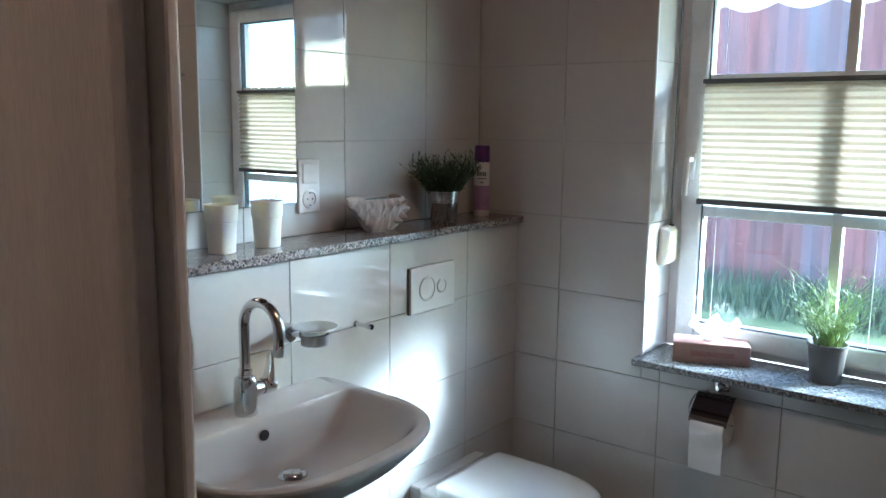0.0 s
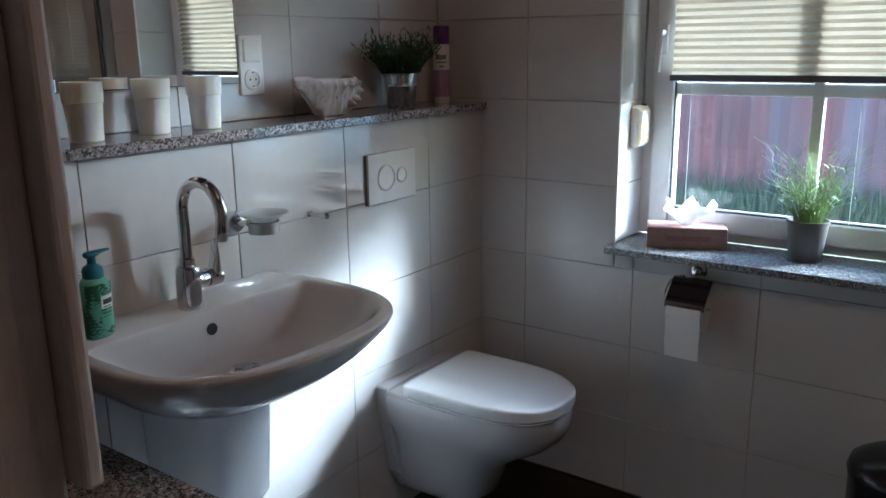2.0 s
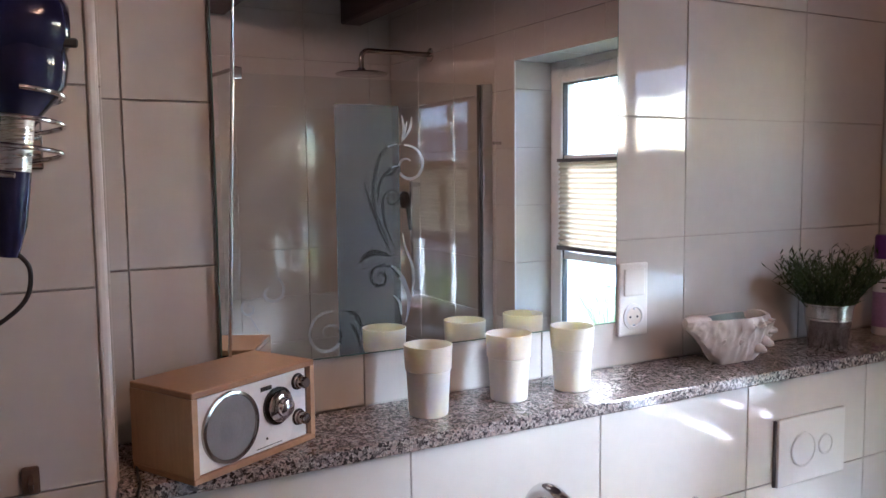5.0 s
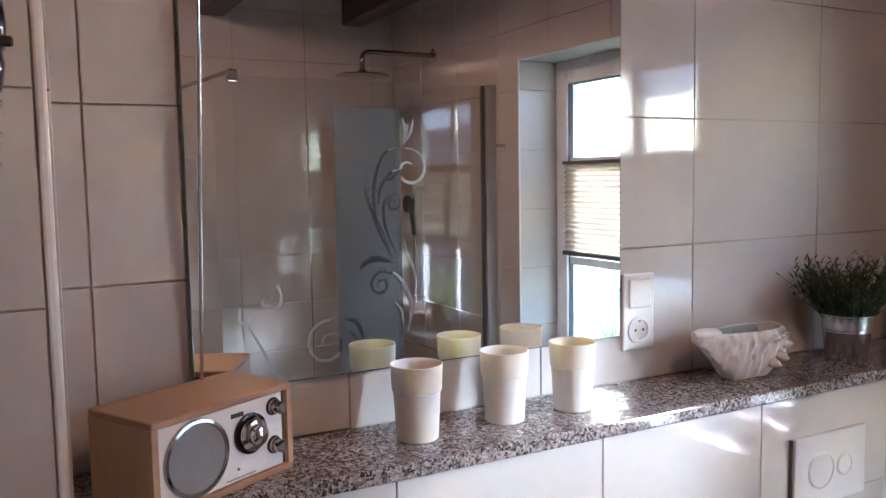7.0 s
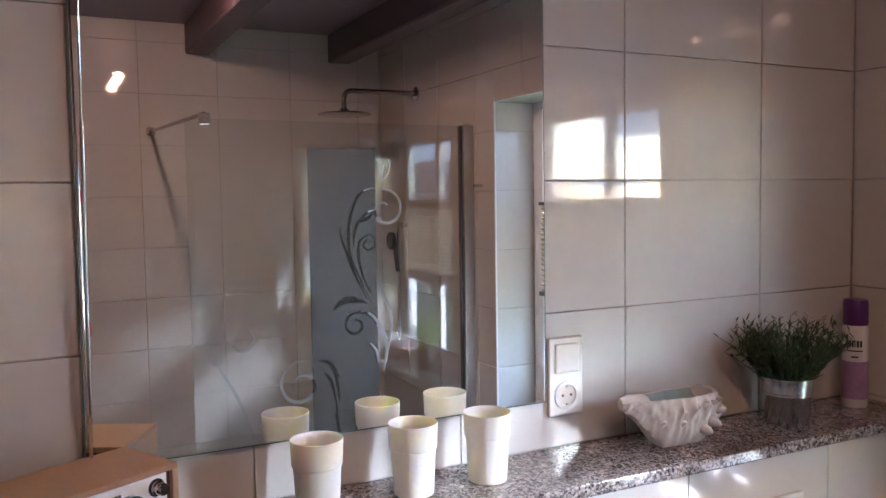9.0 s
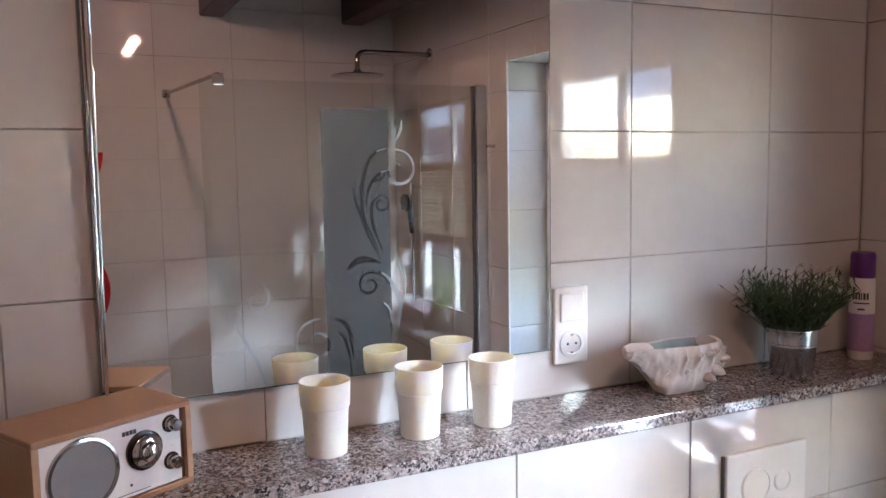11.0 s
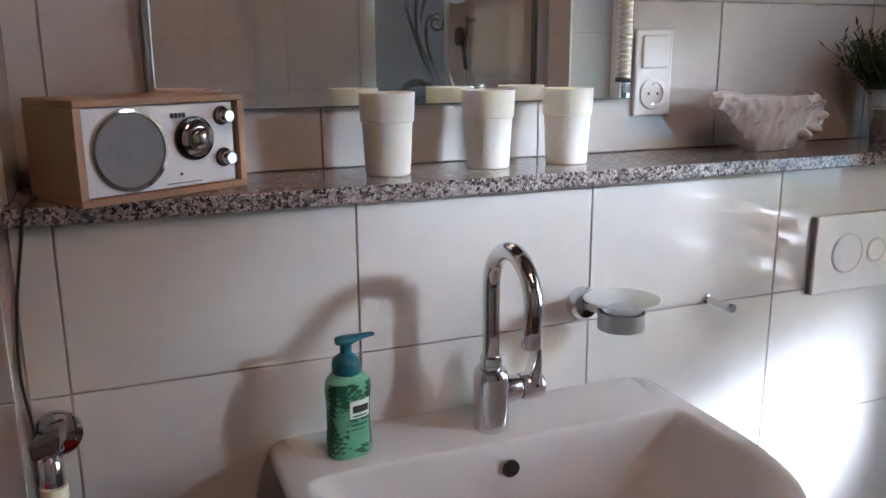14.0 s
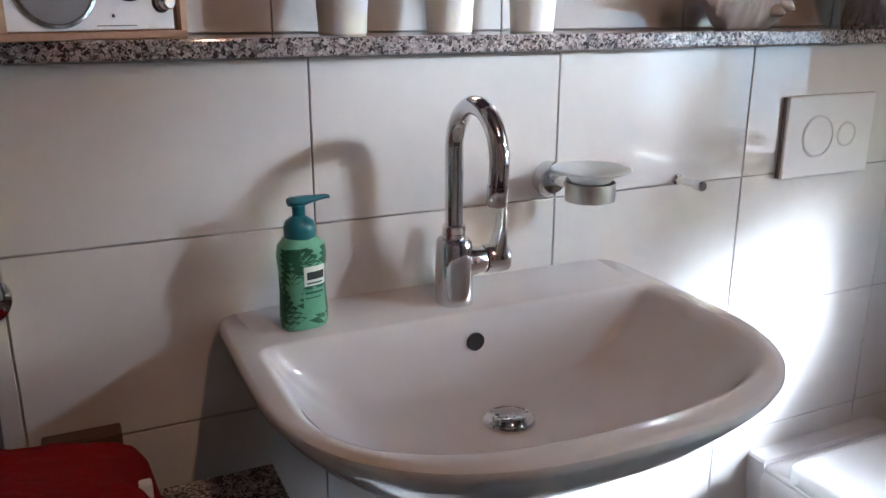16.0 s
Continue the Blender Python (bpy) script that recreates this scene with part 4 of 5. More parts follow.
build_cups()


def build_radio():
    fx0, fy0, fx1, fy1 = -1.525, 0.829, -1.633, 1.032
    ang = math.degrees(math.atan2(fy1 - fy0, fx1 - fx0))
    w, h, d = math.hypot(fx1 - fx0, fy1 - fy0), 0.123, 0.128
    # own axes: x along the front, y towards the back, z up
    r = thing("radio", "wooden table radio with silver front and round speaker", "radio", at=pose(fx0, fy0, SHELF_Z, 0, 0, ang))
    t = 0.009
    part("case_top", box(0, w, 0, d, h - t, h, 0.0012), BEECH, r)
    part("case_bottom", box(0, w, 0, d, 0, t, 0.0012), BEECH, r)
    part("case_side", box(0, t, 0.0004, d, t, h - t), BEECH_RIM, r)
    part("case_side", box(w - t, w, 0.0004, d, t, h - t), BEECH_RIM, r)
    part("back_panel", box(t, w - t, d - 0.006, d - 0.001, t, h - t), DARK, r)
    part("faceplate", box(t + 0.001, w - t - 0.007, 0.004, 0.010, t + 0.001, h - t - 0.001, 0.001), RADIO_FACE, r, "silver metal faceplate")
    part("recess", box(w - t - 0.007, w - t, 0.008, 0.012, t, h - t), BROWN, r)
    cz = h * 0.50
    k = part("speaker", lathe([(0.0, -0.0035), (0.012, -0.003), (0.028, -0.001), (0.0435, 0.001), (0.0445, -0.002)], 56, at=(0.066, 0.004, cz), axis="y"), SPEAKER, r, "grey speaker cloth", True)
    part("ring", lathe([(0.0440, 0.002), (0.0440, -0.0035), (0.0450, -0.0050), (0.0490, -0.0045), (0.0500, 0.001), (0.0500, 0.002)], 56, at=(0.066, 0.004, cz), axis="y"), DARK_CHROME, k, "chrome ring", True)
    kx = 0.154
    part("tuning_ring", lathe([(0.0, 0.0), (0.0275, 0.0), (0.0275, -0.004), (0.025, -0.005), (0.0, -0.005)], 48, at=(kx, 0.004, cz + 0.008), axis="y"), BLACK, r, "dark dial ring", True)
    part("tuning_knob", lathe([(0.0, -0.004), (0.023, -0.004), (0.023, -0.010), (0.019, -0.013), (0.014, -0.014), (0.0135, -0.022), (0.011, -0.024), (0.0, -0.025)], 48, at=(kx, 0.004, cz + 0.008), axis="y"), CHROME, r, "chrome tuning knob", True)
    for z in (cz + 0.034, cz - 0.020):
        part("small_knob", lathe([(0.0, 0.0), (0.0105, 0.0), (0.0105, -0.006), (0.0085, -0.008), (0.0085, -0.017), (0.007, -0.019), (0.0, -0.019)], 32, at=(0.197, 0.004, z), axis="y"), DARK_CHROME, r, "chrome knob", True)
        part("knob_scale", lathe([(0.0, 0.0), (0.0125, 0.0), (0.0125, -0.001), (0.0, -0.001)], 28, at=(0.197, 0.004, z), axis="y"), DARK, r)
    for i in range(4):
        part("badge", box(0.123 + i * 0.0055, 0.1275 + i * 0.0055, 0.0032, 0.0045, h - 0.027, h - 0.021), INK, r, "dark unreadable badge")
    part("indicator", lathe([(0.0, 0.0), (0.002, 0.0), (0.0015, -0.001), (0.0, -0.001)], 12, at=(0.133, 0.004, 0.026), axis="y"), DARK, r)
    part("print_bar", box(0.112, 0.162, 0.0034, 0.0045, 0.0145, 0.0155), SEAL, r)
    an = part("antenna", tube([(0.174, d - 0.006, h - 0.01), (0.145, d - 0.066, h + 0.467)], 0.0028, 10), CHROME, r, "telescopic chrome antenna", True)
    part("rod_tip", tube([(0.145, d - 0.066, h + 0.465), (0.128, d - 0.099, h + 0.71)], 0.0017, 8), DARK_CHROME, an, "", True)
    cb = thing("radio_cable", "thin dark radio cable hanging down the tiles", "cable")
    pts = [(-1.66, 0.775, 1.252), (-1.60, 0.770, 1.2535), (-1.566, 0.768, 1.2535), (-1.556, 0.764, 1.245), (-1.556, 0.758, 1.21), (-1.564, 0.744, 1.13), (-1.568, 0.738, 1.05), (-1.566, 0.744, 0.98), (-1.566, 0.752, 0.90), (-1.567, 0.754, 0.80), (-1.566, 0.752, 0.72)]
    part("wire", tube(smooth(pts), 0.0020, 8), DARK, cb, "", True)


build_radio()


def build_shell():
    s = thing("shell_dish", "white knobbly conch shell dish on the shelf", "shell", at=pose(-1.665, 1.958, SHELF_Z, 0, 0, 90))
    m = 84
    bm = bmesh.new()
    rings = []
    for i in range(m + 1):
        s0 = i / m
        xx = 0.126 - 0.252 * s0
        low = float(np.interp(s0, (0, 0.1, 0.2, 0.28, 0.64, 0.70, 0.78, 0.86, 0.95, 1), (0.040, 0.026, 0.010, 0.0005, 0.0005, 0.014, 0.038, 0.058, 0.076, 0.086)))
        top = float(np.interp(s0, (0, 0.05, 0.11, 0.21, 0.54, 0.79, 0.92, 1), (0.047, 0.072, 0.094, 0.098, 0.098, 0.098, 0.101, 0.096)))
        w = float(np.interp(s0, (0, 0.1, 0.3, 0.45, 0.70, 0.86, 0.96, 1), (0.006, 0.026, 0.042, 0.045, 0.032, 0.020, 0.016, 0.009)))
        grow = min(1.0, 0.045 / w)
        fade = 1.0 if s0 < 0.42 else max(0.30, 1.0 - (s0 - 0.42) * 3.0)
        swing = s0 * 50 + 1.4 * math.sin(s0 * 11)
        odd = 0.6 + 0.8 * abs(noise.noise(Vector((s0 * 9, 2.3, 0.7))))
        ridge = (0.5 + 0.5 * math.sin(swing)) ** 1.8 * fade * grow * 1.05
        knob = (0.5 + 0.5 * math.sin(swing + 0.5)) ** 3 * fade * grow * odd
        knot = (0.5 + 0.5 * math.sin(swing - 0.4)) ** 3 * fade * grow * 0.4
        opening = max(0.0, math.sin(math.pi * min(1.0, max(0.0, (s0 - 0.18) / 0.60)))) ** 0.35
        ht = top - low
        side = [(0.0, low), (0.40, low), (0.56 + 0.05 * ridge, low + 0.10 * ht), (0.70 + 0.10 * ridge, low + 0.28 * ht), (0.80 + 0.10 * ridge, low + 0.42 * ht), (0.84 + 0.20 * knot, low + 0.50 * ht), (0.88 + 0.05 * ridge, low + 0.58 * ht), (0.92 + 0.22 * knob, low + 0.72 * ht), (0.94 + 0.32 * knob, low + 0.79 * ht), (0.95 + 0.12 * ridge, low + 0.88 * ht), (0.95 + 0.04 * knob, top - 0.004), (0.90, top), (0.82, top - 0.003 * opening), (0.70, top - 0.030 * opening + 0.004 * (1 - opening)), (0.34, top - 0.046 * opening + 0.007 * (1 - opening)), (0.0, top - 0.048 * opening + 0.008 * (1 - opening))]
        ring = [(xx, w * y, z) for y, z in side] + [(xx, -w * y, z) for y, z in side[-2:0:-1]]
        rings.append([bm.verts.new(p) for p in ring])
    n = len(rings[0])
    for i, (a, b) in enumerate(zip(rings, rings[1:])):
        for k in range(n):
            f = bm.faces.new((a[k], b[k], b[(k + 1) % n], a[(k + 1) % n]))
            f.material_index = 1 if (0.20 < i / m < 0.76 and 12 <= k <= n - 13) else 0
    bm.faces.new(rings[0])
    bm.faces.new(rings[-1][::-1])
    bmesh.ops.recalc_face_normals(bm, faces=bm.faces[:])
    bm.normal_update()
    for ring in rings:
        for k in [q for q in range(n) if 2 <= q <= 10 or q >= n - 10]:
            v = ring[k]
            v.co += v.normal * (0.0045 * noise.noise(v.co * 62.0) + 0.0020 * noise.noise(v.co * 150.0))
            v.co.z = max(v.co.z, 0.0005)
    link("shell_body", bm, [SHELL, SHELL_IN], s, "", True)
    rng = random.Random(8)
    for row, (f, reach) in enumerate(((0.80, 0.95), (0.50, 0.80))):
        for k in (range(4) if row == 0 else (4, 6)):
            s0 = 0.14 + 0.085 * k + 0.02 * row + rng.uniform(-0.01, 0.01)
            lo = float(np.interp(s0, (0, 0.28, 0.64, 0.78, 1), (0.040, 0.0005, 0.0005, 0.038, 0.086)))
            w = float(np.interp(s0, (0, 0.1, 0.3, 0.45, 0.70, 0.86, 1), (0.004, 0.028, 0.046, 0.047, 0.030, 0.017, 0.008)))
            z = lo + f * (0.098 - lo)
            out = rng.uniform(0.006, 0.010) * (1.0 if s0 < 0.5 else 0.7)
            for side in (-1, 1):
                y = side * w * reach
                p = [(0.126 - 0.252 * s0 + 0.35 * q * out, y + side * q * out, z + 0.4 * q * out) for q in (-0.6, 0.0, 0.5, 0.85, 1.0)]
                part("spine", tube(p, 0.005, 10, None, [0.0085, 0.0065, 0.0042, 0.0024, 0.0006]), SHELL, s, "", True)
    for yy, xx, z, d in ((0.0, 0.108, 0.050, (0.9, 0.0, -0.35)), (-0.022, 0.100, 0.062, (0.75, -0.5, -0.1)), (0.022, 0.100, 0.062, (0.75, 0.5, -0.1)), (-0.030, 0.080, 0.040, (0.5, -0.75, -0.35)), (0.030, 0.080, 0.040, (0.5, 0.75, -0.35)), (-0.036, 0.052, 0.030, (0.25, -0.9, -0.25))):
        d = Vector(d).normalized()
        o = Vector((xx, yy, z))
        part("spine", tube([o - d * 0.012, o, o + d * 0.008, o + d * 0.014, o + d * 0.017], 0.008, 10, None, [0.012, 0.0105, 0.0080, 0.0045, 0.001]), SHELL, s, "", True)


build_shell()


def build_shelf_plant():
    p = thing("potted_grass", "dark green artificial grass in a zinc bucket", "plant", at=pose(-1.652, 2.262, SHELF_Z))
    prof = [(0.0, 0.0), (0.0385, 0.0), (0.0405, 0.002), (0.0485, 0.064), (0.0498, 0.0655), (0.0495, 0.0685), (0.0490, 0.0700), (0.0502, 0.0715), (0.0500, 0.0745), (0.0495, 0.076), (0.0525, 0.098), (0.0550, 0.0990), (0.0552, 0.1025), (0.0530, 0.103), (0.0500, 0.085), (0.0, 0.085)]
    part("bucket", lathe(prof, 48), ZINC, p, "ribbed zinc bucket", True)
    part("soil", lathe([(0.0505, 0.086), (0.0, 0.089)], 24), SOIL, p)
    rng = random.Random(21)
    bm = bmesh.new()
    for k in range(190):
        a, r0 = rng.uniform(0, 2 * math.pi), 0.046 * math.sqrt(rng.random())
        lean, h = rng.uniform(0.0, 0.050) + r0 * 0.95, rng.uniform(0.09, 0.165) * (1 - 6.5 * r0)
        ca, sa = math.cos(a), math.sin(a)
        base = Vector((r0 * ca, r0 * sa, 0.084))
        mid = base + Vector((lean * 0.35 * ca, lean * 0.35 * sa, h * 0.6))
        tip = base + Vector((lean * ca, lean * sa, h + rng.uniform(-0.012, 0.012)))
        for q in (mid, tip):
            q.x = max(q.x, -0.095)
        pts = bend(base, mid, tip, 6)
        tube(pts, 0.001, 3, bm, [0.0009] * 6 + [0.0003])
        for j in range(11):
            q = pts[1 + j % 6]
            b2 = rng.uniform(0, 2 * math.pi)
            ln = rng.uniform(0.014, 0.030)
            d = Vector((math.cos(b2) * ln * 0.8, math.sin(b2) * ln * 0.8, rng.uniform(0.004, 0.022)))
            w = Vector((-math.sin(b2), math.cos(b2), 0.3)) * rng.uniform(0.0015, 0.0026)
            e = q + d
            e.x = max(e.x, -0.1)
            up = Vector((0, 0, 0.0012))
            vs = [bm.verts.new(c) for c in (q, q + d * 0.5 + w, e, q + d * 0.5 - w, q + d * 0.5 + up)]
            bm.faces.new((vs[0], vs[1], vs[4]))
            bm.faces.new((vs[1], vs[2], vs[4]))
            bm.faces.new((vs[2], vs[3], vs[4]))
            bm.faces.new((vs[3], vs[0], vs[4]))
    part("foliage", bm, LEAF_DARK, p, "dense dark green leaves")


build_shelf_plant()


def build_spray():
    c = thing("air_freshener", "white air freshener can with purple cap", "spray can", at=pose(-1.680, 2.512, SHELF_Z, 0, 0, 0))
    part("can", lathe([(0.0, 0.0), (0.025, 0.0), (0.027, 0.003), (0.027, 0.178), (0.0245, 0.186), (0.022, 0.190), (0.0, 0.190)], 40), CAN, c, "", True)
    part("cap", lathe([(0.0255, 0.186), (0.0265, 0.190), (0.0262, 0.236), (0.024, 0.243), (0.0, 0.244)], 40), PURPLE, c, "purple plastic cap", True)
    part("print_band", lathe([(0.0274, 0.02), (0.0274, 0.105)], 40), LILAC, c, "lilac printed band", True)

    def patch(a0, a1, z0, z1, m, r=0.0278):
        bm = bmesh.new()
        n = 10
        for i in range(n):
            p, q = radians(a0 + (a1 - a0) * i / n), radians(a0 + (a1 - a0) * (i + 1) / n)
            bm.faces.new([bm.verts.new(v) for v in ((r * math.cos(p), r * math.sin(p), z0), (r * math.cos(q), r * math.sin(q), z0), (r * math.cos(q), r * math.sin(q), z1), (r * math.cos(p), r * math.sin(p), z1))])
        part("print_mark", bm, m, c)

    for a0, a1, z0, z1 in ((-95, -85, 0.138, 0.166), (-82, -72, 0.138, 0.153), (-68, -60, 0.138, 0.153), (-57, -52, 0.138, 0.153), (-48, -38, 0.138, 0.153), (-34, -24, 0.138, 0.153), (-90, -20, 0.128, 0.131), (-70, -40, 0.114, 0.118)):
        patch(a0, a1, z0, z1, INK)


build_spray()

# ---- low worktop, towel, valve and dryer beside the basin ----


def build_bench():
    b = thing("low_cabinet", "low white cabinet under a dark granite top", "cabinet")
    part("carcass", box(-1.505, -0.95, 0.05, 1.055, 0.06, 0.678, 0.003), PVC, b)
    part("plinth", box(-1.48, -0.99, 0.07, 1.03, 0.0, 0.06), DARK, b)
    part("door", box(-0.949, -0.931, 0.055, 0.552, 0.065, 0.672, 0.003), PVC, b)
    part("door", box(-0.949, -0.931, 0.556, 1.050, 0.065, 0.672, 0.003), PVC, b)
    w = tagged(link("worktop", box(-1.508, -0.915, 0.02, 1.075, 0.680, 0.710, 0.004, 2), GRANITE), "dark speckled granite worktop on the low cabinet", "worktop")
    return w


build_bench()


def build_red_towel():
    t = thing("red_towel", "crumpled red terry towel lying on the worktop", "towel")
    bm = bmesh.new()
    nx, ny = 34, 34
    grid = []
    for i in range(nx + 1):
        row = []
        for j in range(ny + 1):
            u, v = i / nx, j / ny
            x = -1.505 + 0.15 * u
            y = 0.56 + 0.36 * v + 0.012 * math.sin(u * 9)
            edge = min(1, min(u, 1 - u, v, 1 - v) * 9)
            z = 0.7125 + (0.072 + 0.075 * (1 - v)) * min(1.0, edge * 1.6) ** 0.4 + 0.010 * noise.noise(Vector((u * 6, v * 6, 3))) * edge + 0.004 * noise.noise(Vector((u * 22, v * 22, 7))) * edge
            row.append(bm.verts.new((x, y, max(z, 0.7125))))
        grid.append(row)
    for i in range(nx):
        for j in range(ny):
            bm.faces.new((grid[i][j], grid[i + 1][j], grid[i + 1][j + 1], grid[i][j + 1]))
    bmesh.ops.solidify(bm, geom=bm.faces[:], thickness=0.003)
    part("cloth", bm, RED_TERRY, t, "", True)
    part("tag", box(-1.402, -1.388, 0.905, 0.919, 0.768, 0.790, 0.002), PAPER, t, "white sewn tag")


build_red_towel()


def build_box():
    b = thing("small_box", "dark marbled box with brass knob fixed to the tiles", "box")
    part("casket", box(XP + 0.0005, XP + 0.03, 0.806, 0.898, 0.7115, 0.776, 0.003, 2), BROWN, b)
    part("knob", lathe([(0.0, 0.0), (0.004, 0.0), (0.004, 0.008), (0.009, 0.011), (0.009, 0.016), (0.0, 0.019)], 20, at=(XP + 0.03, 0.852, 0.750), axis="x"), BRASS, b, "", True)


build_box()


def build_valve():
    v = thing("angle_valve", "chrome washing machine valve with grey hose", "valve")
    y, z = 0.762, 0.965
    part("rosette", lathe([(0.0, 0.0), (0.030, 0.0), (0.029, 0.006), (0.018, 0.012), (0.0, 0.012)], 32, at=(XP, y + 0.008, z - 0.004), axis="x"), CHROME, v, "", True)
    part("body", tube([(XP + 0.008, y + 0.006, z - 0.004), (XP + 0.05, y, z - 0.004)], 0.0125, 20), CHROME, v, "", True)
    part("outlet", lathe([(0.0, 0.0), (0.014, 0.0), (0.014, 0.03), (0.011, 0.034), (0.0, 0.05)], 24, at=(XP + 0.042, y, z - 0.052)), CHROME, v, "", True)
    bm = loft([[(XP + 0.044 + d * math.cos(a) * 0.8, y + d * math.sin(a) + lean, zz + 0.35 * d * math.sin(a)) for a in [2 * math.pi * (k + 0.35) / 4 for k in range(4)]] for d, zz, lean in ((0.012, z - 0.012, 0.0), (0.023, z - 0.006, 0.0), (0.025, z + 0.012, 0.001), (0.021, z + 0.020, 0.003), (0.014, z + 0.021, 0.004))])
    bmesh.ops.bevel(bm, geom=bm.edges[:], offset=0.0012, segments=1, affect="EDGES")
    part("handle", bm, DARK_CHROME, v, "angular chrome handle")
    part("union_nut", lathe([(0.0, 0.0), (0.0165, 0.0), (0.0165, 0.018), (0.0, 0.018)], 12, at=(XP + 0.042, y, z - 0.072)), CREAM, v, "cream plastic nut", True)
    part("hose_clamp", lathe([(0.0, 0.0), (0.0125, 0.0), (0.0125, 0.02), (0.0, 0.02)], 20, at=(XP + 0.042, y, z - 0.093)), STEEL, v, "", True)
    part("hose", tube([(XP + 0.042, y, z - 0.075), (XP + 0.042, y - 0.002, z - 0.15), (XP + 0.042, y - 0.005, 0.712)], 0.0105, 14), HOSE, v, "grey-blue rubber hose", True)


build_valve()


def build_dryer():
    h = thing("hair_dryer", "glossy navy blue hair dryer hanging in a wire holder", "hair dryer")
    x, y, z = XP + 0.105, 0.612, 1.815
    # barrel lies across, handle hangs down through the coil
    bm = lathe([(0.0, -0.115), (0.020, -0.115), (0.030, -0.100), (0.036, -0.06), (0.046, -0.02), (0.0485, 0.02), (0.047, 0.055), (0.040, 0.075), (0.024, 0.086), (0.0, 0.088)], 44, at=(x, y + 0.005, z), axis="y")
    part("barrel", bm, NAVY, h, "", True)
    part("neck", loft([[(x + 0.9 * r * math.cos(a), y + 0.042 + r * math.sin(a) + s, zz) for a in [2 * math.pi * k / 28 for k in range(28)]] for r, zz, s in ((0.044, 1.80, 0.0), (0.046, 1.775, 0.002), (0.042, 1.75, 0.002), (0.030, 1.730, 0.0), (0.020, 1.715, -0.004))]), NAVY, h, "", True)
    part("grip_band", tube([(x, y + 0.038, 1.725), (x, y + 0.030, 1.655)], 0.0165, 24), STEEL, h, "silver grip band", True)
    part("handle", tube([(x, y + 0.030, 1.658), (x, y + 0.024, 1.60), (x, y + 0.020, 1.565)], 0.016, 20, radii=[0.0175, 0.0165, 0.010]), NAVY, h, "", True)
    part("button", box(x + 0.02, x + 0.028, y + 0.072, y + 0.098, 1.79, 1.80, 0.002), DARK, h)
    part("cable", tube(smooth([(x, y + 0.022, 1.575), (x, y + 0.040, 1.55), (x - 0.01, y + 0.030, 1.51), (x - 0.02, y - 0.02, 1.48), (x - 0.03, y - 0.08, 1.50), (x - 0.03, y - 0.14, 1.60)]), 0.0026, 10), DARK, h, "", True)
    w = thing("dryer_holder", "coiled chrome wire hair dryer holder on the tiles", "holder")
    pts = []
    for i in range(90):
        a = 2 * math.pi * i / 30
        r = 0.046 - 0.006 * i / 90
        pts.append((x + r * math.cos(a), y + 0.038 + r * math.sin(a), 1.745 - 0.031 * i / 30))
    part("coil", tube(pts, 0.0030, 10), CHROME, w, "", True)
    part("bracket", box(XP + 0.0005, XP + 0.008, y + 0.010, y + 0.064, 1.66, 1.75, 0.003, 2), CHROME, w)
    part("arm", tube([(XP + 0.006, y + 0.038, 1.742), (x - 0.046, y + 0.038, 1.742)], 0.004, 10), CHROME, w, "", True)
    k = thing("small_hook", "small brown hook on the tiled pillar", "hook")
    part("base", box(XP + 0.0005, XP + 0.010, 0.632, 0.652, 1.262, 1.296, 0.002), BROWN, k)
    part("prong", tube([(XP + 0.008, 0.642, 1.285), (XP + 0.022, 0.642, 1.272), (XP + 0.026, 0.642, 1.282)], 0.003, 8), BROWN, k, "", True)


build_dryer()


def build_bin():
    b = thing("waste_bin", "black round pedal bin on the floor", "bin", at=pose(-0.235, 2.42, 0.0))
    part("drum", lathe([(0.0, 0.0), (0.118, 0.0), (0.122, 0.006), (0.128, 0.385), (0.0, 0.385)], 48), BLACK, b, "", True)
    part("lid", lathe([(0.130, 0.383), (0.133, 0.397), (0.126, 0.420), (0.09, 0.444), (0.04, 0.454), (0.0, 0.455)], 48), BLACK, b, "black domed lid", True)
    part("pedal", box(-0.03, 0.03, -0.17, -0.11, 0.012, 0.02, 0.003), STEEL, b)


build_bin()

# ---- shower, seen in the mirror ----
XG = 0.145


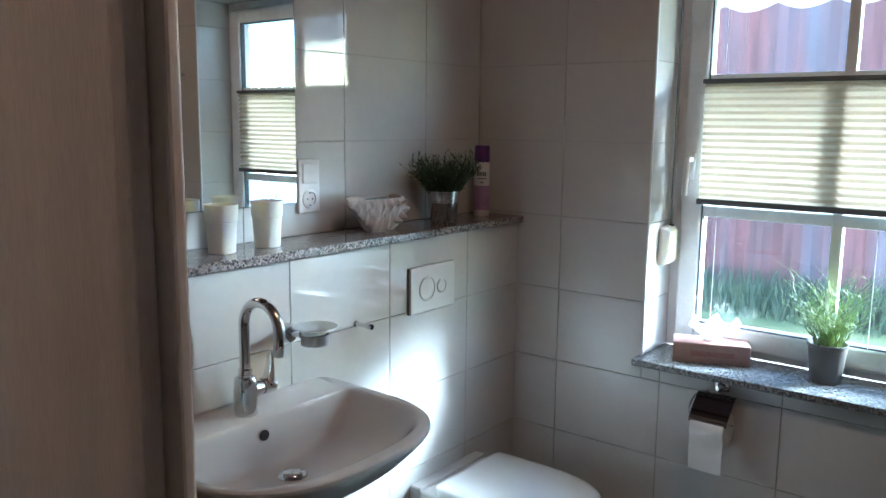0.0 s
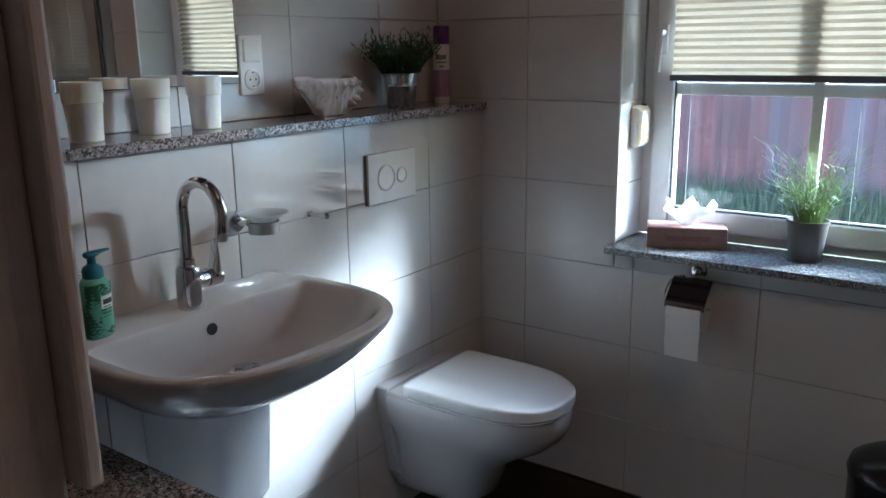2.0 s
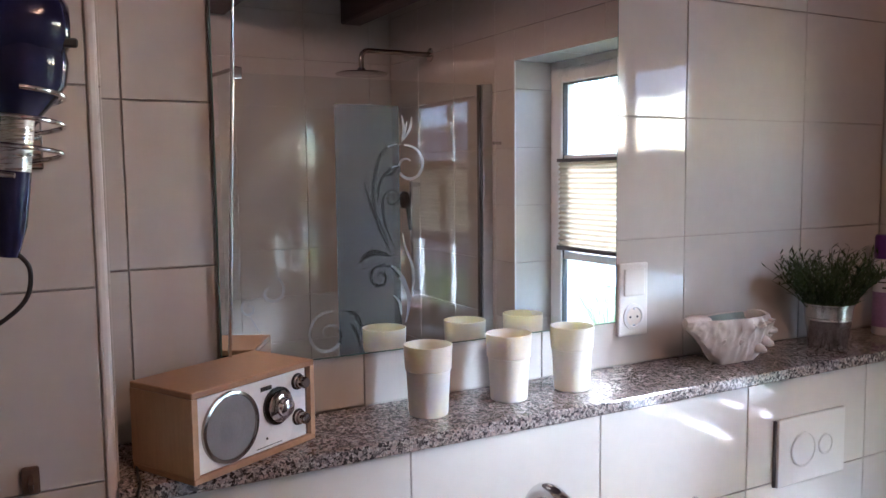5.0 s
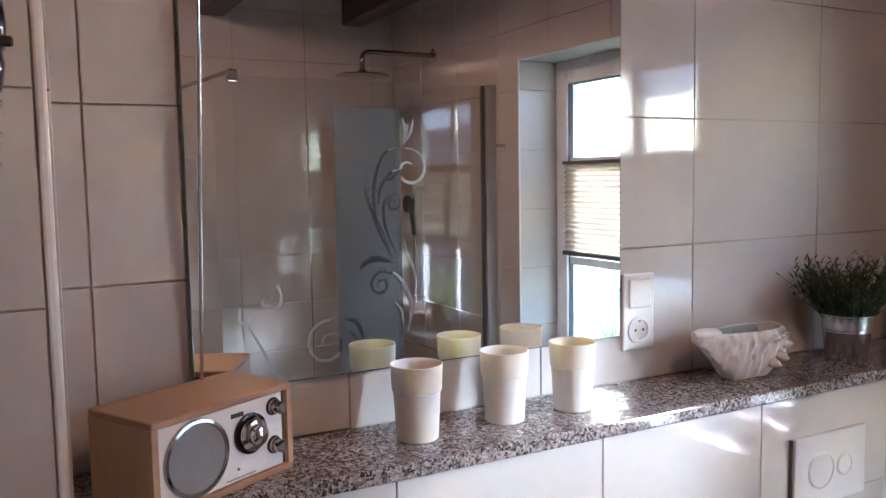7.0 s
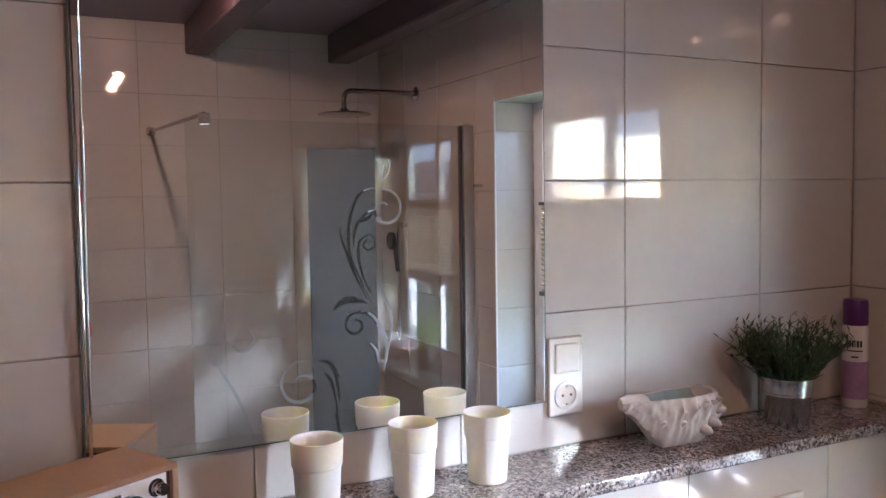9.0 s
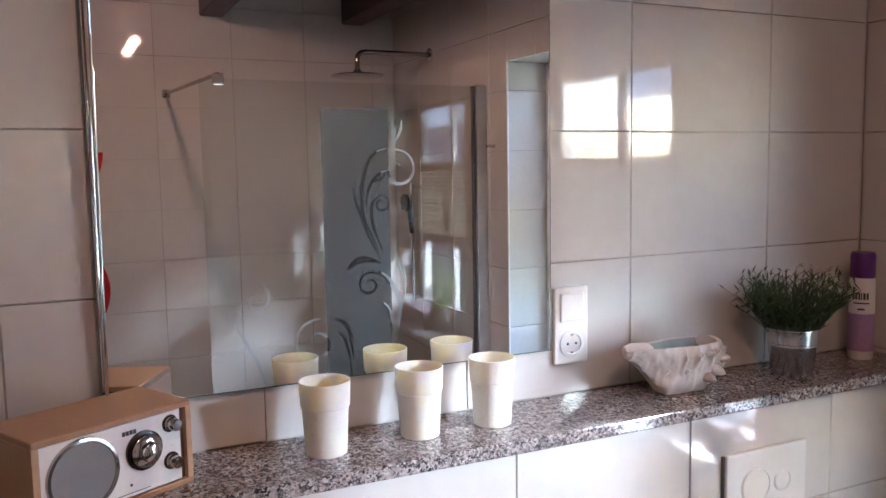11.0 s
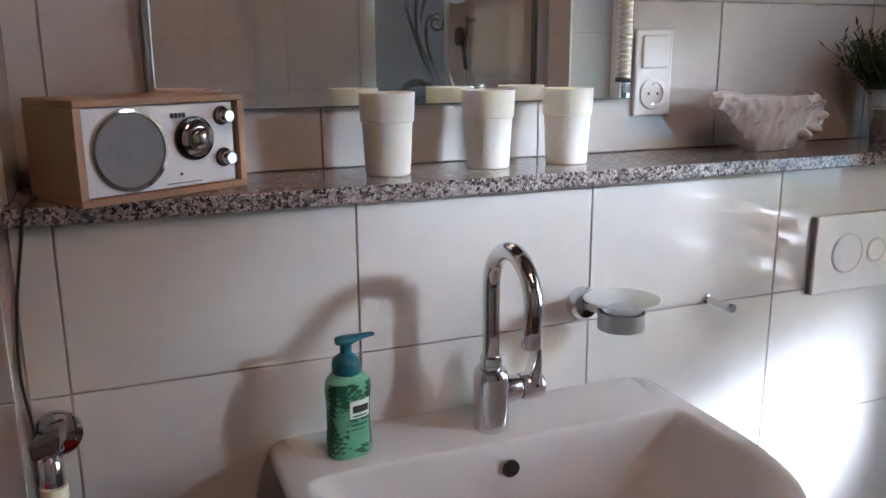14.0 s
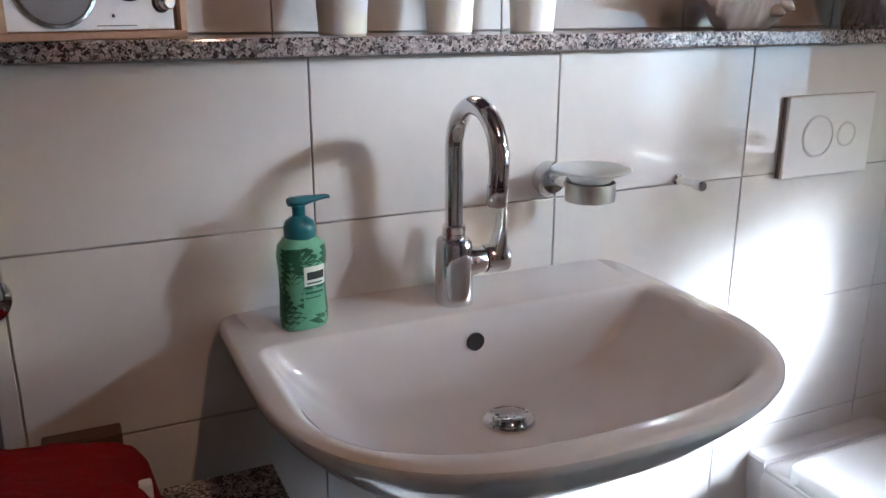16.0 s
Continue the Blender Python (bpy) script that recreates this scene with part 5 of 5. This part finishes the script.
def build_shower():
    s = thing("shower_screen", "clear glass shower screen with frosted scroll ornament", "shower screen")
    part("pane", box(XG - 0.004, XG + 0.004, 1.378, 2.556, 0.06, 2.050, 0.001), SHOWER_GLASS, s).visible_shadow = False
    part("wall_profile", box(XG - 0.021, XG + 0.021, 2.548, YW - 0.0005, 0.05, 2.056, 0.003, 2), ALU, s, "matt aluminium profile")
    part("seal_strip", box(XG - 0.009, XG + 0.009, 2.536, 2.5475, 0.05, 2.050), SEAL, s, "dark rubber seal")
    xf = XG - 0.0046
    y_lo, y_hi = 1.846, 2.137

    def spiral(cy, cz, r, turns, start, sense, w=0.011, inner=0.22, n=46):
        out = []
        for i in range(n):
            q = i / (n - 1)
            a = start + sense * turns * 2 * math.pi * q
            rr = r * (1 - (1 - inner) * q)
            out.append((cy + rr * math.cos(a), cz + rr * math.sin(a), w * (0.40 + 0.60 * math.sin(math.pi * min(1, q * 0.9 + 0.12)))))
        return out

    def stem(points, w=0.012):
        line = smooth([(a, b, 0.0) for a, b in points], 8)
        n = len(line) - 1
        return [(p.x, p.y, w * math.sin(math.pi * (0.05 + 0.90 * i / n)) + 0.0012) for i, p in enumerate(line)]

    curves = [
        # tall arch that ends in the upper curl
        stem(((2.082, 1.355), (2.046, 1.440), (2.020, 1.500), (2.014, 1.610), (2.034, 1.700), (2.060, 1.750), (2.096, 1.774), (2.150, 1.782)), 0.014),
        spiral(2.178, 1.692, 0.088, 1.12, radians(100), -1, 0.012, 0.25),
        # outer stem
        stem(((2.092, 1.318), (2.040, 1.420), (2.010, 1.502), (1.986, 1.570), (1.972, 1.624)), 0.013),
        # short stem with a leaf tip
        stem(((2.034, 1.545), (2.040, 1.600), (2.060, 1.645), (2.098, 1.680), (2.126, 1.687)), 0.013),
        stem(((2.060, 1.645), (2.085, 1.650), (2.108, 1.662), (2.126, 1.687)), 0.012),
        # inner spiral with its stem
        stem(((2.106, 1.345), (2.070, 1.430), (2.056, 1.500), (2.062, 1.560), (2.098, 1.590)), 0.013),
        spiral(2.100, 1.552, 0.038, 1.25, radians(95), -1, 0.010, 0.25),
        # broad leaf and second spiral
        stem(((1.942, 1.282), (1.966, 1.312), (2.006, 1.328), (2.050, 1.320), (2.092, 1.302)), 0.017),
        stem(((1.942, 1.282), (1.980, 1.306), (2.030, 1.314), (2.092, 1.302)), 0.010),
        spiral(2.038, 1.214, 0.054, 1.30, radians(65), 1, 0.013, 0.22),
        stem(((2.060, 1.262), (2.100, 1.252), (2.140, 1.205), (2.170, 1.140), (2.172, 1.070), (2.156, 1.008)), 0.018),
        stem(((2.096, 1.130), (2.122, 1.100), (2.130, 1.060), (2.136, 0.980)), 0.014),
        stem(((2.148, 1.400), (2.160, 1.340), (2.192, 1.260), (2.196, 1.180), (2.170, 1.060)), 0.012),
        # stems at the top
        stem(((2.152, 1.905), (2.160, 1.850), (2.150, 1.790)), 0.011), stem(((2.200, 1.900), (2.190, 1.850), (2.158, 1.800)), 0.011), stem(((2.176, 1.880), (2.168, 1.840), (2.156, 1.800)), 0.008),
        # low leaves and faint curls on the clear glass
        stem(((1.872, 1.082), (1.915, 1.070), (1.944, 1.020), (1.960, 0.900)), 0.017), stem(((1.895, 1.030), (1.925, 0.990), (1.945, 0.900)), 0.013), stem(((2.05, 0.62), (1.96, 0.76), (1.945, 0.900)), 0.014),
        spiral(1.800, 0.990, 0.100, 1.3, radians(80), 1, 0.013), spiral(1.560, 1.190, 0.060, 0.9, radians(60), -1, 0.013), spiral(1.470, 1.130, 0.035, 1.0, radians(120), 1, 0.010), stem(((1.60, 0.80), (1.55, 0.95), (1.47, 1.10)), 0.012),
    ]

    def ribbon(c, x):
        bm = bmesh.new()
        prev = None
        for i, (y, z, w) in enumerate(c):
            y2, z2, _ = c[min(i + 1, len(c) - 1)]
            y1, z1, _ = c[max(i - 1, 0)]
            d = Vector((y2 - y1, z2 - z1))
            d = d.normalized() if d.length > 1e-6 else Vector((1, 0))
            pair = [bm.verts.new((x, y - d.y * w / 2, z + d.x * w / 2)), bm.verts.new((x, y + d.y * w / 2, z - d.x * w / 2))]
            if prev:
                bm.faces.new((prev[0], pair[0], pair[1], prev[1]))
            prev = pair
        return bm

    part("frosted_field", box(xf - 0.0004, xf, y_lo, y_hi, 0.30, 1.945), FROST, s, "blue-grey frosted field")
    for k, c in enumerate(curves):
        runs, inside = [], None
        for q in c:
            here = y_lo < q[0] < y_hi
            if here != inside:
                runs.append((here, [runs[-1][1][-1]] if runs else []))
                inside = here
            runs[-1][1].append(q)
        for here, run in runs:
            if len(run) > 1:
                part("scroll", ribbon(run, xf - 0.001 - 0.00003 * k), CLEAR_DARK if here else FROST_LIGHT, s)
    # light tips of the leaves
    for k, c in enumerate((curves[3][-9:], curves[0][-12:-4], curves[11][:-6], curves[10][6:20])):
        part("scroll", ribbon([(y + 0.004, z + 0.003, w * 0.75) for y, z, w in c], xf - 0.0022 - 0.00003 * k), FROST_LIGHT, s)
    dots = [(1.995 - 0.012 * math.sin(i * 0.42) + 0.0032 * (i - 3) * (i > 3), 1.500 + 0.040 * i) for i in range(9)]
    dots += [(1.962 + 0.024 * i, 1.246 + 0.030 * math.sin(0.35 + i * 0.42)) for i in range(6)]
    dots += [(1.930 + 0.055 * math.sin(i * 0.26), 1.080 - 0.036 * i) for i in range(7)]
    for i, (y, z) in enumerate(dots):
        rd = 0.0036 + 0.0014 * (i % 2)
        part("dot", lathe([(0.0, -0.0003), (rd, -0.0003), (rd, 0.0)], 12, at=(xf - 0.001, y, z), axis="x"), CLEAR_DARK, s)
    part("clamp", box(XG - 0.014, XG + 0.014, 1.430, 1.470, 2.026, 2.071, 0.003, 2), CHROME, s)
    part("support_rod", tube([(XG, 1.450, 2.068), (XF - 0.008, 1.385, 2.085)], 0.0085, 14), DARK_CHROME, s, "chrome support rod", True)
    part("rod_mount", box(XF - 0.016, XF - 0.0005, 1.366, 1.404, 2.066, 2.104, 0.003), CHROME, s)
    part("hinge_knob", tube([(0.055, 2.5995, 1.788), (0.055, 2.560, 1.788)], 0.007, 12), CHROME, s, "", True)


build_shower()


def build_shower_head():
    h = thing("rain_shower", "chrome round rain shower head on a wall arm", "shower")
    x, z = 0.715, 2.262
    part("rosette", lathe([(0.0, 0.0), (0.034, 0.0), (0.034, -0.006), (0.014, -0.012), (0.0, -0.012)], 32, at=(x, YW, z), axis="y"), CHROME, h, "", True)
    part("arm", tube([(x, YW - 0.005, z)] + bend((x, 2.26, z), (x, 2.215, z), (x, 2.215, z - 0.045), 8) + [(x, 2.215, 2.172)], 0.0125, 16), DARK_CHROME, h, "", True)
    part("disc", lathe([(0.0, 0.0), (0.125, 0.0), (0.130, 0.004), (0.125, 0.009), (0.03, 0.016), (0.018, 0.034), (0.0, 0.035)], 56, at=(x, 2.215, 2.142)), CHROME, h, "", True)


build_shower_head()


def build_hand_shower():
    h = thing("hand_shower", "black hand shower and mixer on the shower wall", "hand shower")
    y = YW
    part("rail", tube([(0.86, y - 0.05, 1.00), (0.86, y - 0.05, 1.62)], 0.010, 14), CHROME, h, "", True)
    for z in (1.02, 1.60):
        part("bracket", tube([(0.86, y - 0.0005, z), (0.86, y - 0.05, z)], 0.012, 12), CHROME, h, "", True)
    part("head", lathe([(0.0, 0.0), (0.045, 0.0), (0.045, 0.02), (0.02, 0.03), (0.0, 0.03)], 28, at=(0.86, y - 0.10, 1.52), axis="y"), BLACK, h, "", True)
    part("grip", tube([(0.86, y - 0.075, 1.52), (0.86, y - 0.055, 1.36)], 0.012, 14), BLACK, h, "", True)


build_hand_shower()


def build_hanging_towel():
    t = thing("hanging_towel", "red towel hanging on the tiled wall", "towel")
    bm = bmesh.new()
    n, m = 18, 26
    grid = []
    for i in range(n + 1):
        row = []
        for j in range(m + 1):
            u, v = i / n, j / m
            row.append(bm.verts.new((XF - 0.03 - 0.014 * math.sin(u * 15 + v * 2) * (0.3 + v), 0.805 + 0.275 * u * (0.82 + 0.18 * math.cos(v * 9)), 1.80 - 0.95 * v)))
        grid.append(row)
    for i in range(n):
        for j in range(m):
            bm.faces.new((grid[i][j], grid[i + 1][j], grid[i + 1][j + 1], grid[i][j + 1]))
    part("cloth", bm, RED_TERRY, t, "", True)
    part("hook", tube([(XF - 0.0005, 0.88, 1.79), (XF - 0.06, 0.88, 1.79), (XF - 0.06, 0.88, 1.815)], 0.006, 10), CHROME, t, "", True)


build_hanging_towel()


def build_ceiling_lamp():
    c = thing("ceiling_lamp", "ceiling bar lamp with three warm spots", "lamp")
    y = 1.35
    part("bar", box(-0.56, 0.16, y - 0.03, y + 0.03, ZC - 0.03, ZC + 0.002, 0.004), STEEL, c)
    for x in (-0.46, -0.20, 0.06):
        k = part("spot", lathe([(0.012, 0.0), (0.016, -0.01), (0.034, -0.06), (0.036, -0.062), (0.033, -0.06), (0.016, -0.016), (0.0, -0.016)], 28, at=(x, y, ZC - 0.03)), STEEL, c, "", True)
        part("bulb", lathe([(0.0, -0.018), (0.015, -0.024), (0.024, -0.046), (0.018, -0.056), (0.0, -0.059)], 24, at=(x, y, ZC - 0.03)), BULB, k, "glowing warm bulb", True)
        lamp = new("lamp_light", bpy.data.lights.new("lamp_light", "POINT"))
        lamp.data.energy, lamp.data.color, lamp.data.shadow_soft_size = 0.118, (1.0, 0.50, 0.31), 0.03
        lamp.location = (x, y, ZC - 0.115)


build_ceiling_lamp()

# ---- outside ----
ground = setting(link("ground", box(-300, 300, -300, 600, -0.60, -0.1255), GRASS), "short green lawn outside the window", "ground")


def build_barn():
    b = thing("barn", "dark red sheet-metal building across the lawn", "building")
    x0, x1, y0, z1 = -16.0, -0.9, 8.4, 4.6
    bm = bmesh.new()
    n = int((x1 - x0) / 0.09)
    lo, hi = [], []
    for i in range(n + 1):
        x = x0 + (x1 - x0) * i / n
        y = y0 - (0.035 if (i // 2) % 2 else 0.0)
        lo.append(bm.verts.new((x, y, -0.125)))
        hi.append(bm.verts.new((x, y, z1)))
    for i in range(n):
        bm.faces.new((lo[i], lo[i + 1], hi[i + 1], hi[i]))
    part("wall", bm, MAROON, b, "ribbed maroon sheet metal")
    part("wall", box(x0, x1 - 0.02, y0 + 0.01, y0 + 6, -0.125, z1), MAROON, b)
    part("roof", box(x0 - 0.3, x1 + 0.3, y0 - 0.35, y0 + 6.3, z1, z1 + 0.18, 0.01), ROOF, b)


build_barn()


def build_long_grass():
    rng = random.Random(41)
    v, f = [], []
    for k in range(7000):
        x, y = rng.uniform(-8.0, 1.2), 8.32 - 0.9 * rng.random() ** 1.5
        h, a, w = 0.10 + 0.30 * rng.random() ** 1.8, rng.uniform(0, 2 * math.pi), rng.uniform(0.004, 0.009)
        lx, ly = 0.35 * h * math.cos(a), 0.35 * h * math.sin(a)
        i = len(v)
        v += [(x - w, y, -0.126), (x + w, y, -0.126), (x + 0.4 * lx + 0.7 * w, y + 0.4 * ly, -0.125 + 0.6 * h), (x + 0.4 * lx - 0.7 * w, y + 0.4 * ly, -0.125 + 0.6 * h), (x + lx, y + ly, -0.125 + h)]
        f += [(i, i + 1, i + 2, i + 3), (i + 3, i + 2, i + 4)]
    me = bpy.data.meshes.new("long_grass")
    me.from_pydata(v, [], f)
    me.materials.append(LONG_GRASS)
    tagged(new("long_grass", me), "long green grass at the foot of the barn", "grass", kind="stuff")


build_long_grass()


def build_awning():
    a = thing("awning", "grey cloth awning with scalloped edge above the window", "awning")
    x0, x1 = -2.6, 0.20
    bm = bmesh.new()
    q = [bm.verts.new(p) for p in ((x0, YW + 0.282, 2.20), (x1, YW + 0.282, 2.20), (x1, 3.45, 2.11), (x0, 3.45, 2.11))]
    bm.faces.new(q)
    part("canopy", bm, AWNING, a)
    bm = bmesh.new()
    n = 224
    up = [bm.verts.new((x0 + (x1 - x0) * i / n, 3.45, 2.11)) for i in range(n + 1)]
    dn = [bm.verts.new((x0 + (x1 - x0) * i / n, 3.45 + 0.006 * math.sin(i * 0.4), 2.03 - 0.03 * abs(math.sin(i * math.pi / 16)))) for i in range(n + 1)]
    for i in range(n):
        bm.faces.new((up[i], up[i + 1], dn[i + 1], dn[i]))
    part("valance", bm, AWNING, a, "scalloped cloth edge")


build_awning()


def build_fence():
    f = thing("garden_fence", "tall white slatted garden fence beyond the lawn", "fence")
    for i in range(46):
        x = 1.2 + 0.2 * i
        part("slat", box(x, x + 0.14, 9.0, 9.03, -0.125, 3.75 + 0.03 * math.sin(i * 2.1), 0.006), FENCE, f)
    for z in (0.3, 1.9, 3.1):
        part("rail", box(1.0, 10.5, 9.03, 9.08, z, z + 0.1), FENCE, f)


build_fence()

make_tiles()
